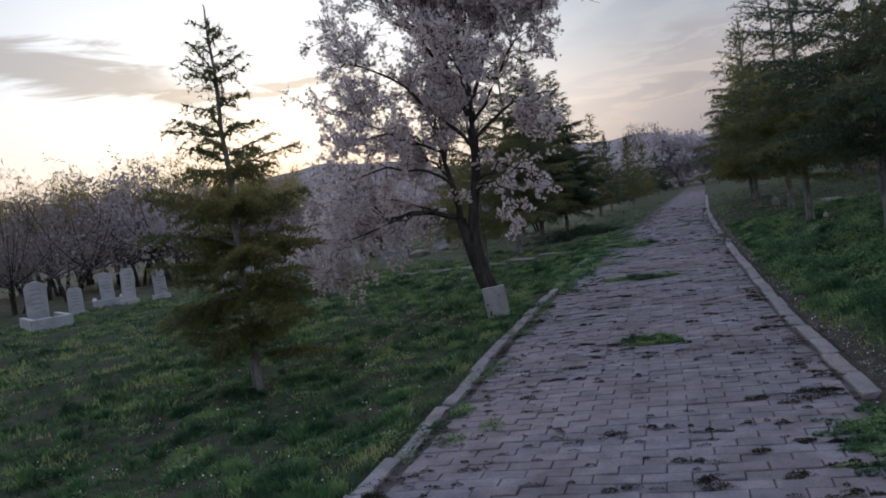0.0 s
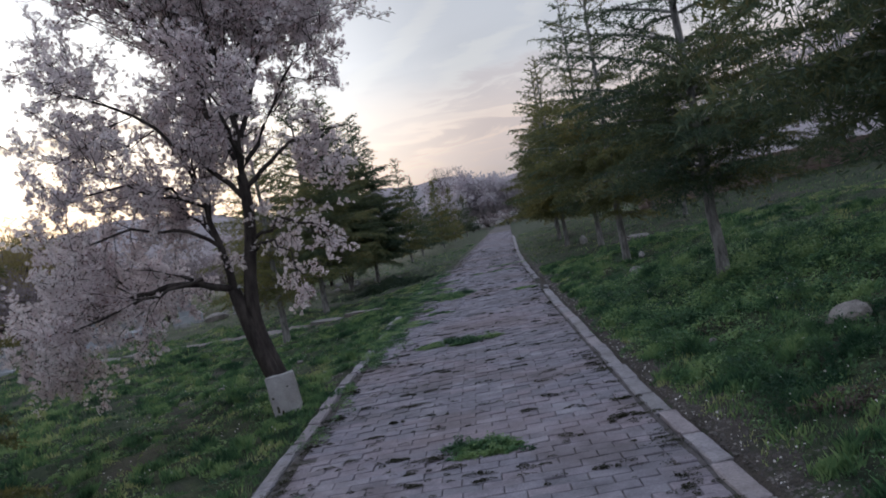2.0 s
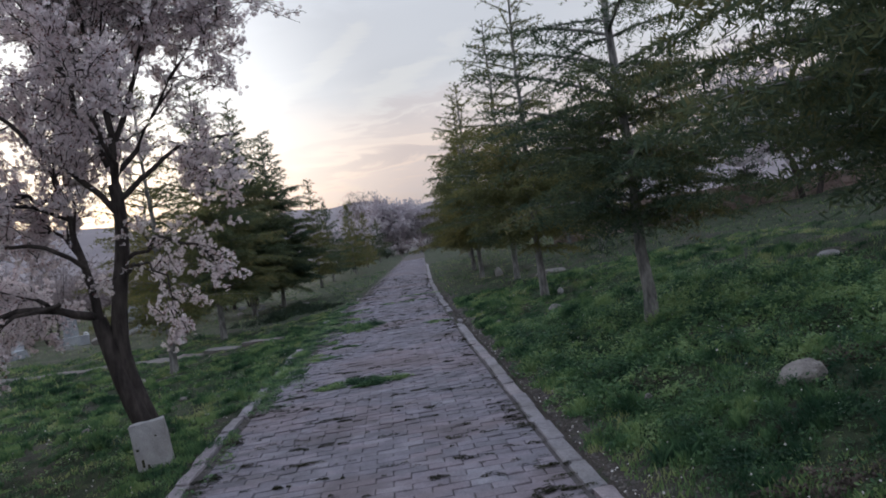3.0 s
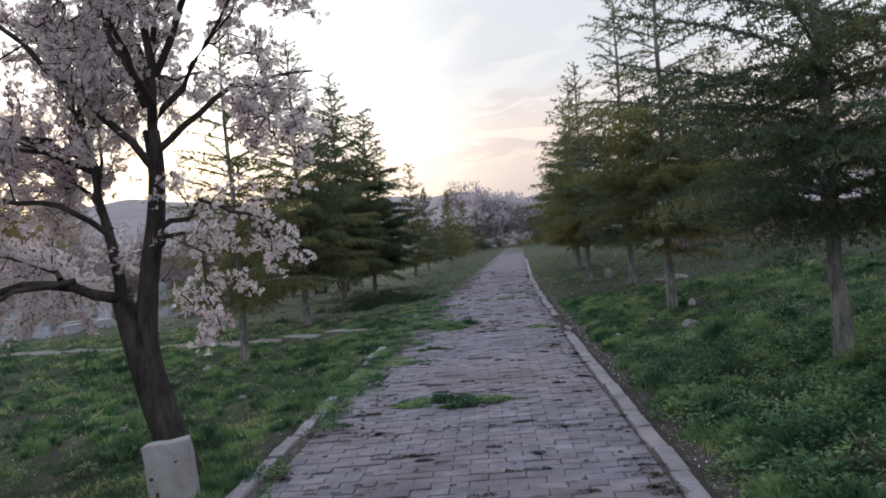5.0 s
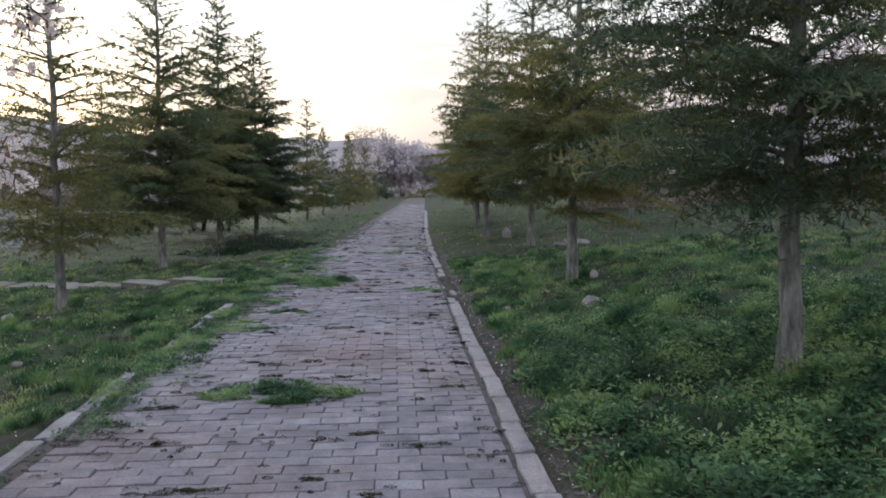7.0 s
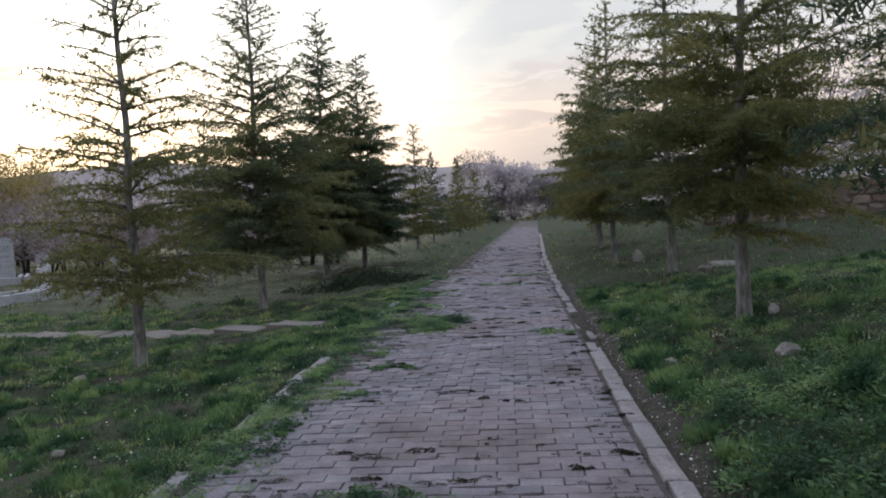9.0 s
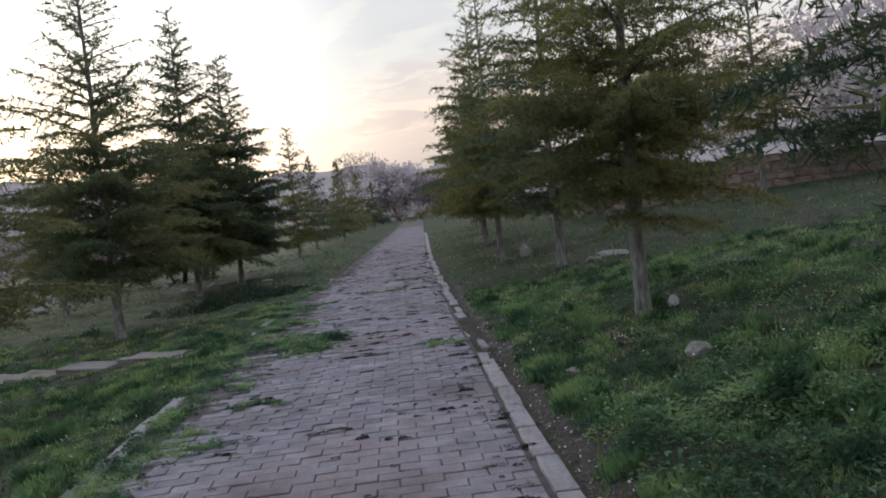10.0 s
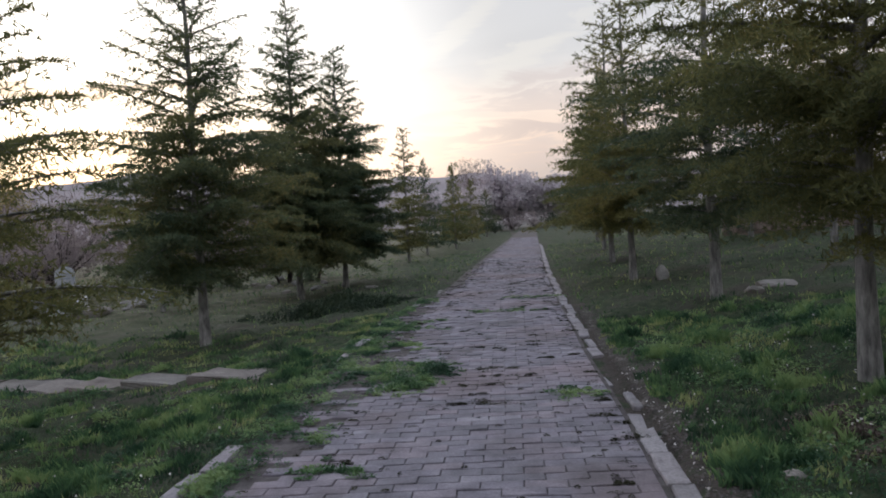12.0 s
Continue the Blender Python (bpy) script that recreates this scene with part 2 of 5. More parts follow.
def ground_material():
    m, nt, b = material("soil_and_turf", 0.95)
    p = world_place(nt)
    n1, n2, n3 = noise_node(nt, 1.3, 6, 0.6, p), noise_node(nt, 9, 5, 0.65, p), noise_node(nt, 45, 4, 0.7, p)
    # turf kept dark so the gaps between tufts hold shade in their colour
    turf = ramp_node(nt, n2.outputs["Fac"], ((0.3, (0.014, 0.021, 0.013)), (0.55, (0.042, 0.058, 0.031)), (0.75, (0.10, 0.106, 0.06)))).outputs["Color"]
    soil = ramp_node(nt, n3.outputs["Fac"], ((0.3, (0.03, 0.025, 0.024)), (0.7, (0.10, 0.084, 0.078)))).outputs["Color"]
    bare = ramp_node(nt, n1.outputs["Fac"], ((0.50, (0, 0, 0)), (0.64, (0.75, 0.75, 0.75)))).outputs["Color"]
    near = mix_node(nt, bare, turf, soil)
    # a trodden strip of dirt and grit along the kerb
    sx = nt.nodes.new("ShaderNodeSeparateXYZ")
    nt.links.new(p, sx.inputs[0])
    ragged = noise_node(nt, 3.5, 5, 0.6, p)
    edge = nt.nodes.new("ShaderNodeMath")
    edge.operation = "MULTIPLY_ADD"
    edge.inputs[1].default_value, edge.inputs[2].default_value = -1.1, 0.55
    nt.links.new(ragged.outputs["Fac"], edge.inputs[0])
    away = nt.nodes.new("ShaderNodeMath")
    away.operation = "ADD"
    nt.links.new(edge.outputs[0], away.inputs[0]), nt.links.new(sx.outputs["X"], away.inputs[1])
    strip = ramp_node(nt, away.outputs[0], ((0.02, (0, 0, 0)), (0.08, (1, 1, 1)), (0.24, (0.9, 0.9, 0.9)), (0.42, (0, 0, 0)))).outputs["Color"]
    near = mix_node(nt, strip, near, soil)
    # paler dry turf and dust on the lawn before the graves
    dry_n = noise_node(nt, 2.2, 6, 0.65, p)
    dry = ramp_node(nt, dry_n.outputs["Fac"], ((0.35, (0.07, 0.075, 0.045)), (0.52, (0.15, 0.145, 0.10)), (0.7, (0.25, 0.235, 0.20)))).outputs["Color"]
    fade = []
    for socket, lo, hi in (("Y", 19.0, 27.0), ("X", -3.2, -6.0)):
        ramp_in = nt.nodes.new("ShaderNodeMapRange")
        ramp_in.inputs["From Min"].default_value, ramp_in.inputs["From Max"].default_value = lo, hi
        ramp_in.inputs["To Max"].default_value = 0.85
        nt.links.new(sx.outputs[socket], ramp_in.inputs["Value"])
        fade.append(ramp_in.outputs["Result"])
    both = nt.nodes.new("ShaderNodeMath")
    both.operation = "MULTIPLY"
    nt.links.new(fade[0], both.inputs[0]), nt.links.new(fade[1], both.inputs[1])
    near = mix_node(nt, both.outputs[0], near, dry)
    # dry steppe on the far slopes, with distance haze put into its pale mauve
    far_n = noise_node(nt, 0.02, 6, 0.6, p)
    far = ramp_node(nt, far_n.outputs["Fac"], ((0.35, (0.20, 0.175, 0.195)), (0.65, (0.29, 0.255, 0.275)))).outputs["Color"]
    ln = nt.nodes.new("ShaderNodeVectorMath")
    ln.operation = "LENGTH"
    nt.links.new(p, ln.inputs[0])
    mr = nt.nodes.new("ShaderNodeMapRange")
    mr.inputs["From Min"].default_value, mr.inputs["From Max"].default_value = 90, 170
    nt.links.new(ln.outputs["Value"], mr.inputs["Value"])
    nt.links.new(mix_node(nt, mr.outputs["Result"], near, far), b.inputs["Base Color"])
    bump_node(nt, b, n3.outputs["Fac"], 0.8, 0.03)
    return m


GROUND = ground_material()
PAVER = stone_material("concrete_paver", (0.155, 0.148, 0.174), (0.224, 0.213, 0.25), (0.298, 0.284, 0.322), 5, 0.85, 0.18, 0.6, (0.085, 0.078, 0.086), 0.72, (0.30, 0.222, 0.24))
KERB = stone_material("weathered_kerb_concrete", (0.205, 0.195, 0.212), (0.30, 0.285, 0.31), (0.37, 0.35, 0.375), 4, 0.9, 0.10, 0.7, (0.13, 0.12, 0.10), 0.5)
SLAB = stone_material("old_concrete_slab", (0.13, 0.122, 0.118), (0.20, 0.19, 0.183), (0.26, 0.25, 0.24), 3, 0.92, 0.1, 0.7, (0.10, 0.10, 0.07), 0.6)
ROCK = stone_material("limestone_rock", (0.16, 0.158, 0.155), (0.26, 0.256, 0.248), (0.36, 0.352, 0.34), 7, 0.92, 0.1, 0.9, (0.13, 0.11, 0.09), 0.5)
WHITE_STONE = stone_material("limewashed_stone", (0.30, 0.29, 0.31), (0.40, 0.39, 0.41), (0.47, 0.46, 0.48), 8, 0.9, 0.0, 0.5, (0.25, 0.23, 0.22), 0.5)
MARBLE = stone_material("grave_marble", (0.32, 0.34, 0.38), (0.44, 0.46, 0.50), (0.54, 0.56, 0.60), 3, 0.6, 0.1, 0.2, (0.3, 0.3, 0.29), 0.4)
WALL_STONE = stone_material("rubble_wall", (0.24, 0.19, 0.17), (0.35, 0.285, 0.26), (0.43, 0.365, 0.335), 2.5, 0.95, 0.15, 0.9)
GRAVEL = stone_material("grey_gravel", (0.06, 0.056, 0.055), (0.12, 0.112, 0.108), (0.24, 0.23, 0.22), 9, 0.95, 0.25, 0.4)
INK = material("engraved_letters", 0.8)[0]
INK.node_tree.nodes["Principled BSDF"].inputs["Base Color"].default_value = (0.27, 0.285, 0.32, 1)
# strong patches mix plant tones with shade painted between the clumps
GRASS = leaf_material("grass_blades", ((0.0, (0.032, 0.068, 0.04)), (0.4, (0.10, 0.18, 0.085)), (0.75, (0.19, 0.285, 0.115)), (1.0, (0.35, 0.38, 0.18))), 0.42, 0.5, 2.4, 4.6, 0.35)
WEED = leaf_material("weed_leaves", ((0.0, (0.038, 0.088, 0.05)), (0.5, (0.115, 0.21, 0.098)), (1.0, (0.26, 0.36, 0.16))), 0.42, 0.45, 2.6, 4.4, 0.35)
MOSS = leaf_material("joint_weeds", ((0.0, (0.018, 0.018, 0.014)), (0.5, (0.035, 0.036, 0.022)), (1.0, (0.07, 0.07, 0.035))), 0.1, 0.9, 3.0)
CEDAR = leaf_material("cedar_needles", ((0.0, (0.038, 0.064, 0.048)), (0.4, (0.08, 0.116, 0.072)), (0.68, (0.13, 0.148, 0.074)), (0.95, (0.22, 0.19, 0.085))), 0.42, 0.6, 0.7)
# bush green, made dark so the lawn hump carries its shadow as colour
COARSE = leaf_material("bush_green_with_hump_shade", ((0.0, (0.016, 0.03, 0.02)), (0.5, (0.03, 0.05, 0.03)), (1.0, (0.06, 0.08, 0.04))), 0.2, 0.7, 1.5)
CEDAR_OLIVE = leaf_material("cedar_needles_olive", ((0.0, (0.07, 0.092, 0.05)), (0.4, (0.145, 0.152, 0.066)), (0.75, (0.225, 0.21, 0.085)), (1.0, (0.32, 0.275, 0.11))), 0.56, 0.6, 0.7)
CEDAR_MIXED = leaf_material("cedar_needles_mixed", ((0.0, (0.05, 0.078, 0.052)), (0.4, (0.10, 0.13, 0.074)), (0.72, (0.165, 0.17, 0.08)), (1.0, (0.27, 0.235, 0.10))), 0.5, 0.6, 0.7)
PETAL = leaf_material("almond_petals", ((0.0, (0.58, 0.49, 0.515)), (0.4, (0.82, 0.735, 0.76)), (1.0, (0.91, 0.86, 0.872))), 0.38, 0.7, 1.2)
CALYX = leaf_material("almond_calyx", ((0.0, (0.14, 0.05, 0.05)), (1.0, (0.30, 0.14, 0.13))), 0.2, 0.7, 2.0)
FAR_PETAL = leaf_material("far_blossom", ((0.0, (0.44, 0.39, 0.43)), (0.5, (0.58, 0.53, 0.57)), (1.0, (0.7, 0.66, 0.69))), 0.45, 0.8, 0.3)
DULL_PETAL = leaf_material("dull_far_blossom", ((0.0, (0.26, 0.22, 0.24)), (0.5, (0.41, 0.355, 0.38)), (1.0, (0.55, 0.49, 0.515))), 0.4, 0.8, 0.3)
TWIG = leaf_material("bare_twigs", ((0.0, (0.15, 0.125, 0.135)), (0.5, (0.27, 0.225, 0.235)), (1.0, (0.40, 0.335, 0.33))), 0.25, 0.9, 0.25)
BUD = leaf_material("budding_twigs", ((0.0, (0.18, 0.16, 0.075)), (0.5, (0.31, 0.26, 0.12)), (1.0, (0.44, 0.35, 0.17))), 0.5, 0.8, 0.25)
LITTER = leaf_material("dry_leaf_litter", ((0.0, (0.05, 0.04, 0.036)), (0.5, (0.12, 0.095, 0.085)), (1.0, (0.26, 0.215, 0.19))), 0.1, 0.9, 3.0)
SPECK = leaf_material("fallen_petals", ((0.0, (0.45, 0.42, 0.42)), (1.0, (0.8, 0.77, 0.76))), 0.1, 0.8, 2.0)
ALMOND_BARK = bark_material("almond_bark", (0.028, 0.024, 0.024), (0.095, 0.08, 0.078))
CEDAR_BARK = bark_material("cedar_bark", (0.10, 0.097, 0.10), (0.36, 0.35, 0.355), 20)


# ---- building helpers ----
def mesh_data(name, verts, faces, mat, smooth=False):
    """A mesh from arrays: verts (n, 3); faces, one array (m, k) or a list of such arrays."""
    if not isinstance(faces, list):
        faces = [faces]
    me = bpy.data.meshes.new(name)
    verts = np.asarray(verts, dtype=np.float32)
    faces = [np.asarray(f, dtype=np.int32) for f in faces if len(f)]
    total = sum(len(f) for f in faces)
    me.vertices.add(len(verts))
    me.vertices.foreach_set("co", verts.ravel())
    me.loops.add(sum(f.size for f in faces))
    me.loops.foreach_set("vertex_index", np.concatenate([f.ravel() for f in faces]))
    me.polygons.add(total)
    sizes = np.concatenate([np.full(len(f), f.shape[1], dtype=np.int32) for f in faces])
    me.polygons.foreach_set("loop_start", np.concatenate([[0], np.cumsum(sizes)[:-1]]).astype(np.int32))
    me.polygons.foreach_set("use_smooth", np.full(total, smooth))
    me.update(calc_edges=True)
    me.validate()
    me.materials.append(mat)
    return me


def part(name, bm, mat, parent=None, label=""):
    """A bmesh, or mesh data, as one mesh object under a thing or a part."""
    if isinstance(bm, bmesh.types.BMesh):
        me = bpy.data.meshes.new(name)
        bm.to_mesh(me)
        bm.free()
        me.materials.append(mat)
    else:
        me = bm
    ob = new(name, me)
    ob.parent = parent
    if label:
        ob["label"] = label
    return ob


def empty(name, x, y, z, label, category, group=""):
    ob = new(name)
    ob.empty_display_size = 0.2
    ob.matrix_basis = pose(x, y, z)
    return tagged(ob, label, category, group)


def bumps(x, y, f=1.0, s=0.0):
    """Smooth uneven height in about -1 to 1."""
    return (np.sin(1.3 * f * x + 0.7 * f * y + s) + np.sin(-0.8 * f * x + 1.7 * f * y + 1.3 + 2 * s) + np.sin(2.9 * f * x + 0.4 * f * y + 2.1 + s)
            + 0.6 * np.sin(3.7 * f * x - 3.1 * f * y + 0.4 - s) + 0.5 * np.sin(5.9 * f * x + 5.3 * f * y + s)) / 4.1


def smooth(v, a, b):
    t = np.clip((v - a) / (b - a), 0, 1)
    return t * t * (3 - 2 * t)


def kerb_right(y):
    y = np.asarray(y, dtype=float)
    return 0.04 * smooth(y, 13, 16) - 0.04 * smooth(y, 18, 24) + 0.07 * smooth(-y, -7.5, -4.5) + 0.025 * np.clip(y - 18, 0, 12) + 0.04 * np.clip(y - 30, 0, 80)


def kerb_left(y):
    y = np.asarray(y, dtype=float)
    return kerb_right(y) - 2.45 + 0.4 * smooth(y, 19, 28) + 0.0065 * np.clip(y - 30, 0, 80)


def height(x, y):
    """The ground: the path level, a bank rising on one side, a lawn falling gently on the other, far hills."""
    x, y = np.asarray(x, dtype=float), np.asarray(y, dtype=float)
    r, l = x - kerb_right(y) - 0.13, kerb_left(y) - 0.13 - x
    rp, lp = np.clip(r, 0, None), np.clip(l, 0, None)
    right = 0.02 + (0.16 - 0.075 * smooth(y, 15.5, 20)) * np.minimum(rp, 2.6) + 0.085 * np.clip(rp - 2.6, 0, 20) + 0.02 * np.clip(rp - 22.6, 0, 40)
    left = 0.01 - 0.085 * np.minimum(lp, 2.5) - 0.012 * np.clip(lp - 2.5, 0, 20)
    wob = bumps(x, y, 0.9) * 0.06 + bumps(x, y, 2.7, 1.0) * 0.068 + bumps(x, y, 6.1, 2.0) * 0.045
    walk_line = np.where(x < -2.9, np.exp(-((y - 17.75 + 0.25 * (x + 3.0)) / 0.5) ** 2), 0)
    wob = wob * (1 - 0.9 * walk_line)
    side = np.where(r > 0, right + wob * smooth(rp, 0.05, 0.9), left + wob * smooth(lp, 0.05, 0.9))
    z = np.where((r > 0) | (l > 0), side, -0.03)
    d, az = np.hypot(x, y), np.degrees(np.arctan2(-x, y))
    up = 2.9 + 0.9 * smooth(az, 8, 28) * (1 - 0.9 * smooth(az, 29, 37)) + 0.35 * np.sin(az * 0.35) + 0.18 * np.sin(az * 1.1)
    return z * (1 - smooth(d, 90, 200)) + smooth(d, 110, 420) * 420 * np.tan(np.radians(up)) * (1 - 0.5 * smooth(d, 500, 1500))


def ground_z(x, y):
    return float(height(x, y))


def frames_along(pts):
    """Two unit vectors across a line of points, at each of them."""
    t = np.gradient(pts, axis=0)
    t /= np.linalg.norm(t, axis=1)[:, None] + 1e-9
    ref = np.where(np.abs(t[:, 2:3]) > 0.85, np.array([[1.0, 0, 0]]), np.array([[0, 0, 1.0]]))
    a = np.cross(t, ref)
    a /= np.linalg.norm(a, axis=1)[:, None] + 1e-9
    return a, np.cross(t, a)


class Tubes:
    """Collects tapered round stems into one mesh."""

    def __init__(self):
        self.v, self.f, self.n = [], [], 0

    def add(self, pts, radii, sides=6, rough=0.0, rng=None):
        pts, radii = np.asarray(pts, dtype=float), np.asarray(radii, dtype=float)
        a, b = frames_along(pts)
        k = np.arange(sides) * 2 * np.pi / sides
        rr = radii[:, None] * np.ones((1, sides))
        if rough and rng is not None:
            rr = rr * (1 + rng.uniform(-rough, rough, rr.shape))
        ring = pts[:, None, :] + rr[:, :, None] * (np.cos(k)[None, :, None] * a[:, None, :] + np.sin(k)[None, :, None] * b[:, None, :])
        m = len(pts)
        i = np.arange(m - 1)[:, None] * sides + np.arange(sides)[None, :]
        j = np.arange(m - 1)[:, None] * sides + (np.arange(sides)[None, :] + 1) % sides
        self.f.append(np.stack([i, j, j + sides, i + sides], axis=-1).reshape(-1, 4) + self.n)
        self.v.append(ring.reshape(-1, 3))
        self.n += m * sides

    def data(self, name, mat):
        return mesh_data(name, np.concatenate(self.v), np.concatenate(self.f), mat, True)


def spikes(base, way, length, width, rng):
    """Thin triangles from base along way."""
    n = len(base)
    side = np.cross(way, rng.normal(size=(n, 3)))
    side /= np.linalg.norm(side, axis=1)[:, None] + 1e-9
    v = np.stack([base + side * width[:, None] / 2, base - side * width[:, None] / 2, base + way * length[:, None]], axis=1)
    return v.reshape(-1, 3), np.arange(3 * n).reshape(-1, 3)


def unit(v):
    return v / (np.linalg.norm(v, axis=-1, keepdims=True) + 1e-9)


# ---- trees ----
def cedar_meshes(seed, tall, radius, clear, full=1.0, needle=1.0, lean=0.0, top=1.0, skirt=1.8):
    """Meshes of a young cedar: trunk, boughs and needles, standing on the origin."""
    rng = np.random.default_rng(seed)
    trunk, bough = Tubes(), Tubes()
    zs = np.linspace(-0.15, tall, 14)
    wob = np.stack([np.cumsum(rng.normal(0, 0.012, 14)), np.cumsum(rng.normal(0, 0.012, 14)), zs], axis=1)
    wob[:, 0] += lean * np.clip(zs, 0, None)
    r0 = 0.0078 * tall + 0.012
    radii = r0 * np.clip(1 - zs / tall, 0.0, 1.0) ** 0.8 + 0.006
    radii[:2] *= (1.35, 1.12)
    trunk.add(wob, radii, 10, 0.06, rng)
    axis = lambda z: np.array([np.interp(z, zs, wob[:, 0]), np.interp(z, zs, wob[:, 1]), z])
    base, way, size_of = [], [], []
    z, turn, tier, tier_reach, tier_z = clear, rng.uniform(0, 6), -1, 1.0, 0.0
    while z < tall - 0.12:
        u = (z - clear) / (tall - clear)
        turn += 2.4 + rng.uniform(-0.5, 0.5)
        # boughs gather in flat tiers with open gaps between them
        gap = 0.34 - 0.10 * u
        if int((z - clear) / gap) != tier:
            tier, tier_reach, tier_z = int((z - clear) / gap), rng.uniform(0.84, 1.12), rng.normal(0, 0.12)
        level = clear + gap * (tier + 0.5 + tier_z + rng.normal(0, 0.34 - 0.2 * float(smooth(u, 0.1, 0.5))))
        level = min(level, tall - 0.1)
        reach = tier_reach * radius * ((1 - u) ** 0.85 * 0.92 + 0.08) * rng.uniform(0.6, 1.1) * (0.75 + 0.25 * smooth(u, 0.0, 0.1))
        out = np.array([math.cos(turn), math.sin(turn), 0.0])
        across = np.array([-out[1], out[0], 0.0])
        rise, drop = rng.uniform(0.1, 0.4) * (1 - 0.2 * u) + 0.35 * u, rng.uniform(0.12, 0.4) * (1.1 - u)
        s = np.linspace(0, 1, 7)
        sway = rng.normal(0, 0.05) * reach
        pts = axis(level) + np.outer(s * reach, out) + np.outer(sway * s * s, across)
        pts[:, 2] += reach * (rise * s - drop * s * s)
        bough.add(pts, np.linspace(0.006 + 0.012 * reach, 0.002, 7), 3)
        # side twigs in flat sprays
        heavy = skirt - (skirt - 0.95) * float(smooth(u, 0.22, 0.65))
        step = 0.062 / (full * heavy * (0.6 + 0.4 * (1 - u)) * (1 if u < 0.55 else top))
        t = rng.uniform(0.12, 0.25) * min(1.0, 0.35 / max(reach, 0.1))
        t0, flip = t, 1
        while t < 1.0:
            p = np.array([np.interp(t, s, pts[:, k]) for k in range(3)])
            size = min(0.5, 0.42 * reach) * (1.12 - 0.85 * t) * rng.uniform(0.5, 1.1) + 0.05
            flip = -flip
            d = unit(out * rng.uniform(0.35, 0.9) + across * flip * rng.uniform(0.6, 1.1) + np.array([0, 0, rng.uniform(-0.28, 0.16)]))
            n = max(2, int(size / 0.036 * full))
            q = np.linspace(0.05, 1, n)
            line = p + np.outer(q * size, d)
            line[:, 2] -= 0.25 * size * q * q
            base.append(np.repeat(line, 4, axis=0))
            way.append(np.repeat(d[None], 4 * n, axis=0))
            size_of.append(np.full(4 * n, 0.9 + 0.1 * heavy))
            t += step / max(reach, 0.15)
        n = max(4, int(reach / 0.03 * full))
        q = rng.uniform(t0, 1, n)
        line = np.stack([np.interp(q, s, pts[:, k]) for k in range(3)], axis=1)
        base.append(np.repeat(line, 4, axis=0))
        way.append(np.repeat(out[None], 4 * n, axis=0))
        size_of.append(np.full(4 * n, 1.0))
        z += rng.uniform(0.012, 0.046) * (1.0 + 0.35 * u + (1 / top - 1) * float(smooth(u, 0.25, 0.55))) / full ** 0.5
    # leader
    q = rng.uniform(tall - 0.7, tall, 60)
    base.append(np.stack([axis(v) for v in q]))
    way.append(np.repeat(np.array([[0, 0, 1.0]]), 60, axis=0))
    size_of.append(np.full(60, 1.0))
    base, way, size_of = np.concatenate(base), np.concatenate(way), np.concatenate(size_of)
    d = unit(way * 0.55 + unit(rng.normal(size=base.shape)) * 0.85 + np.array([0, 0, 0.15]))
    n = len(base)
    v, f = spikes(base + rng.normal(0, 0.007, base.shape), d, rng.uniform(0.035, 0.075, n) * needle * size_of, rng.uniform(0.008, 0.016, n) * needle * size_of, rng)
    return trunk, bough, v, f


def cedar(name, label, group, seed, x, y, tall, radius, clear, full=1.0, needle=1.0, lean=0.0, leaf=None, top=1.0, skirt=1.8):
    trunk, bough, v, f = cedar_meshes(seed, tall, radius, clear, full, needle, lean, top, skirt)
    tree = empty(name, x, y, ground_z(x, y), label, "tree", group)
    part("trunk", trunk.data("trunk", CEDAR_BARK), None, tree)
    tagged(part("framework", bough.data("framework", CEDAR_BARK), None, tree), kind="stuff")
    part("crown", mesh_data("crown", v, f, leaf or CEDAR), None, tree)
    return tree


def bend(points, n):
    """A smooth line of n points through a few given ones."""
    p = np.asarray(points, dtype=float)
    t = np.concatenate([[0], np.cumsum(np.linalg.norm(np.diff(p, axis=0), axis=1))])
    q = np.linspace(0, t[-1], n)
    raw = np.stack([np.interp(q, t, p[:, k]) for k in range(3)], axis=1)
    for _ in range(2):
        raw[1:-1] = 0.25 * raw[:-2] + 0.5 * raw[1:-1] + 0.25 * raw[2:]
    return raw


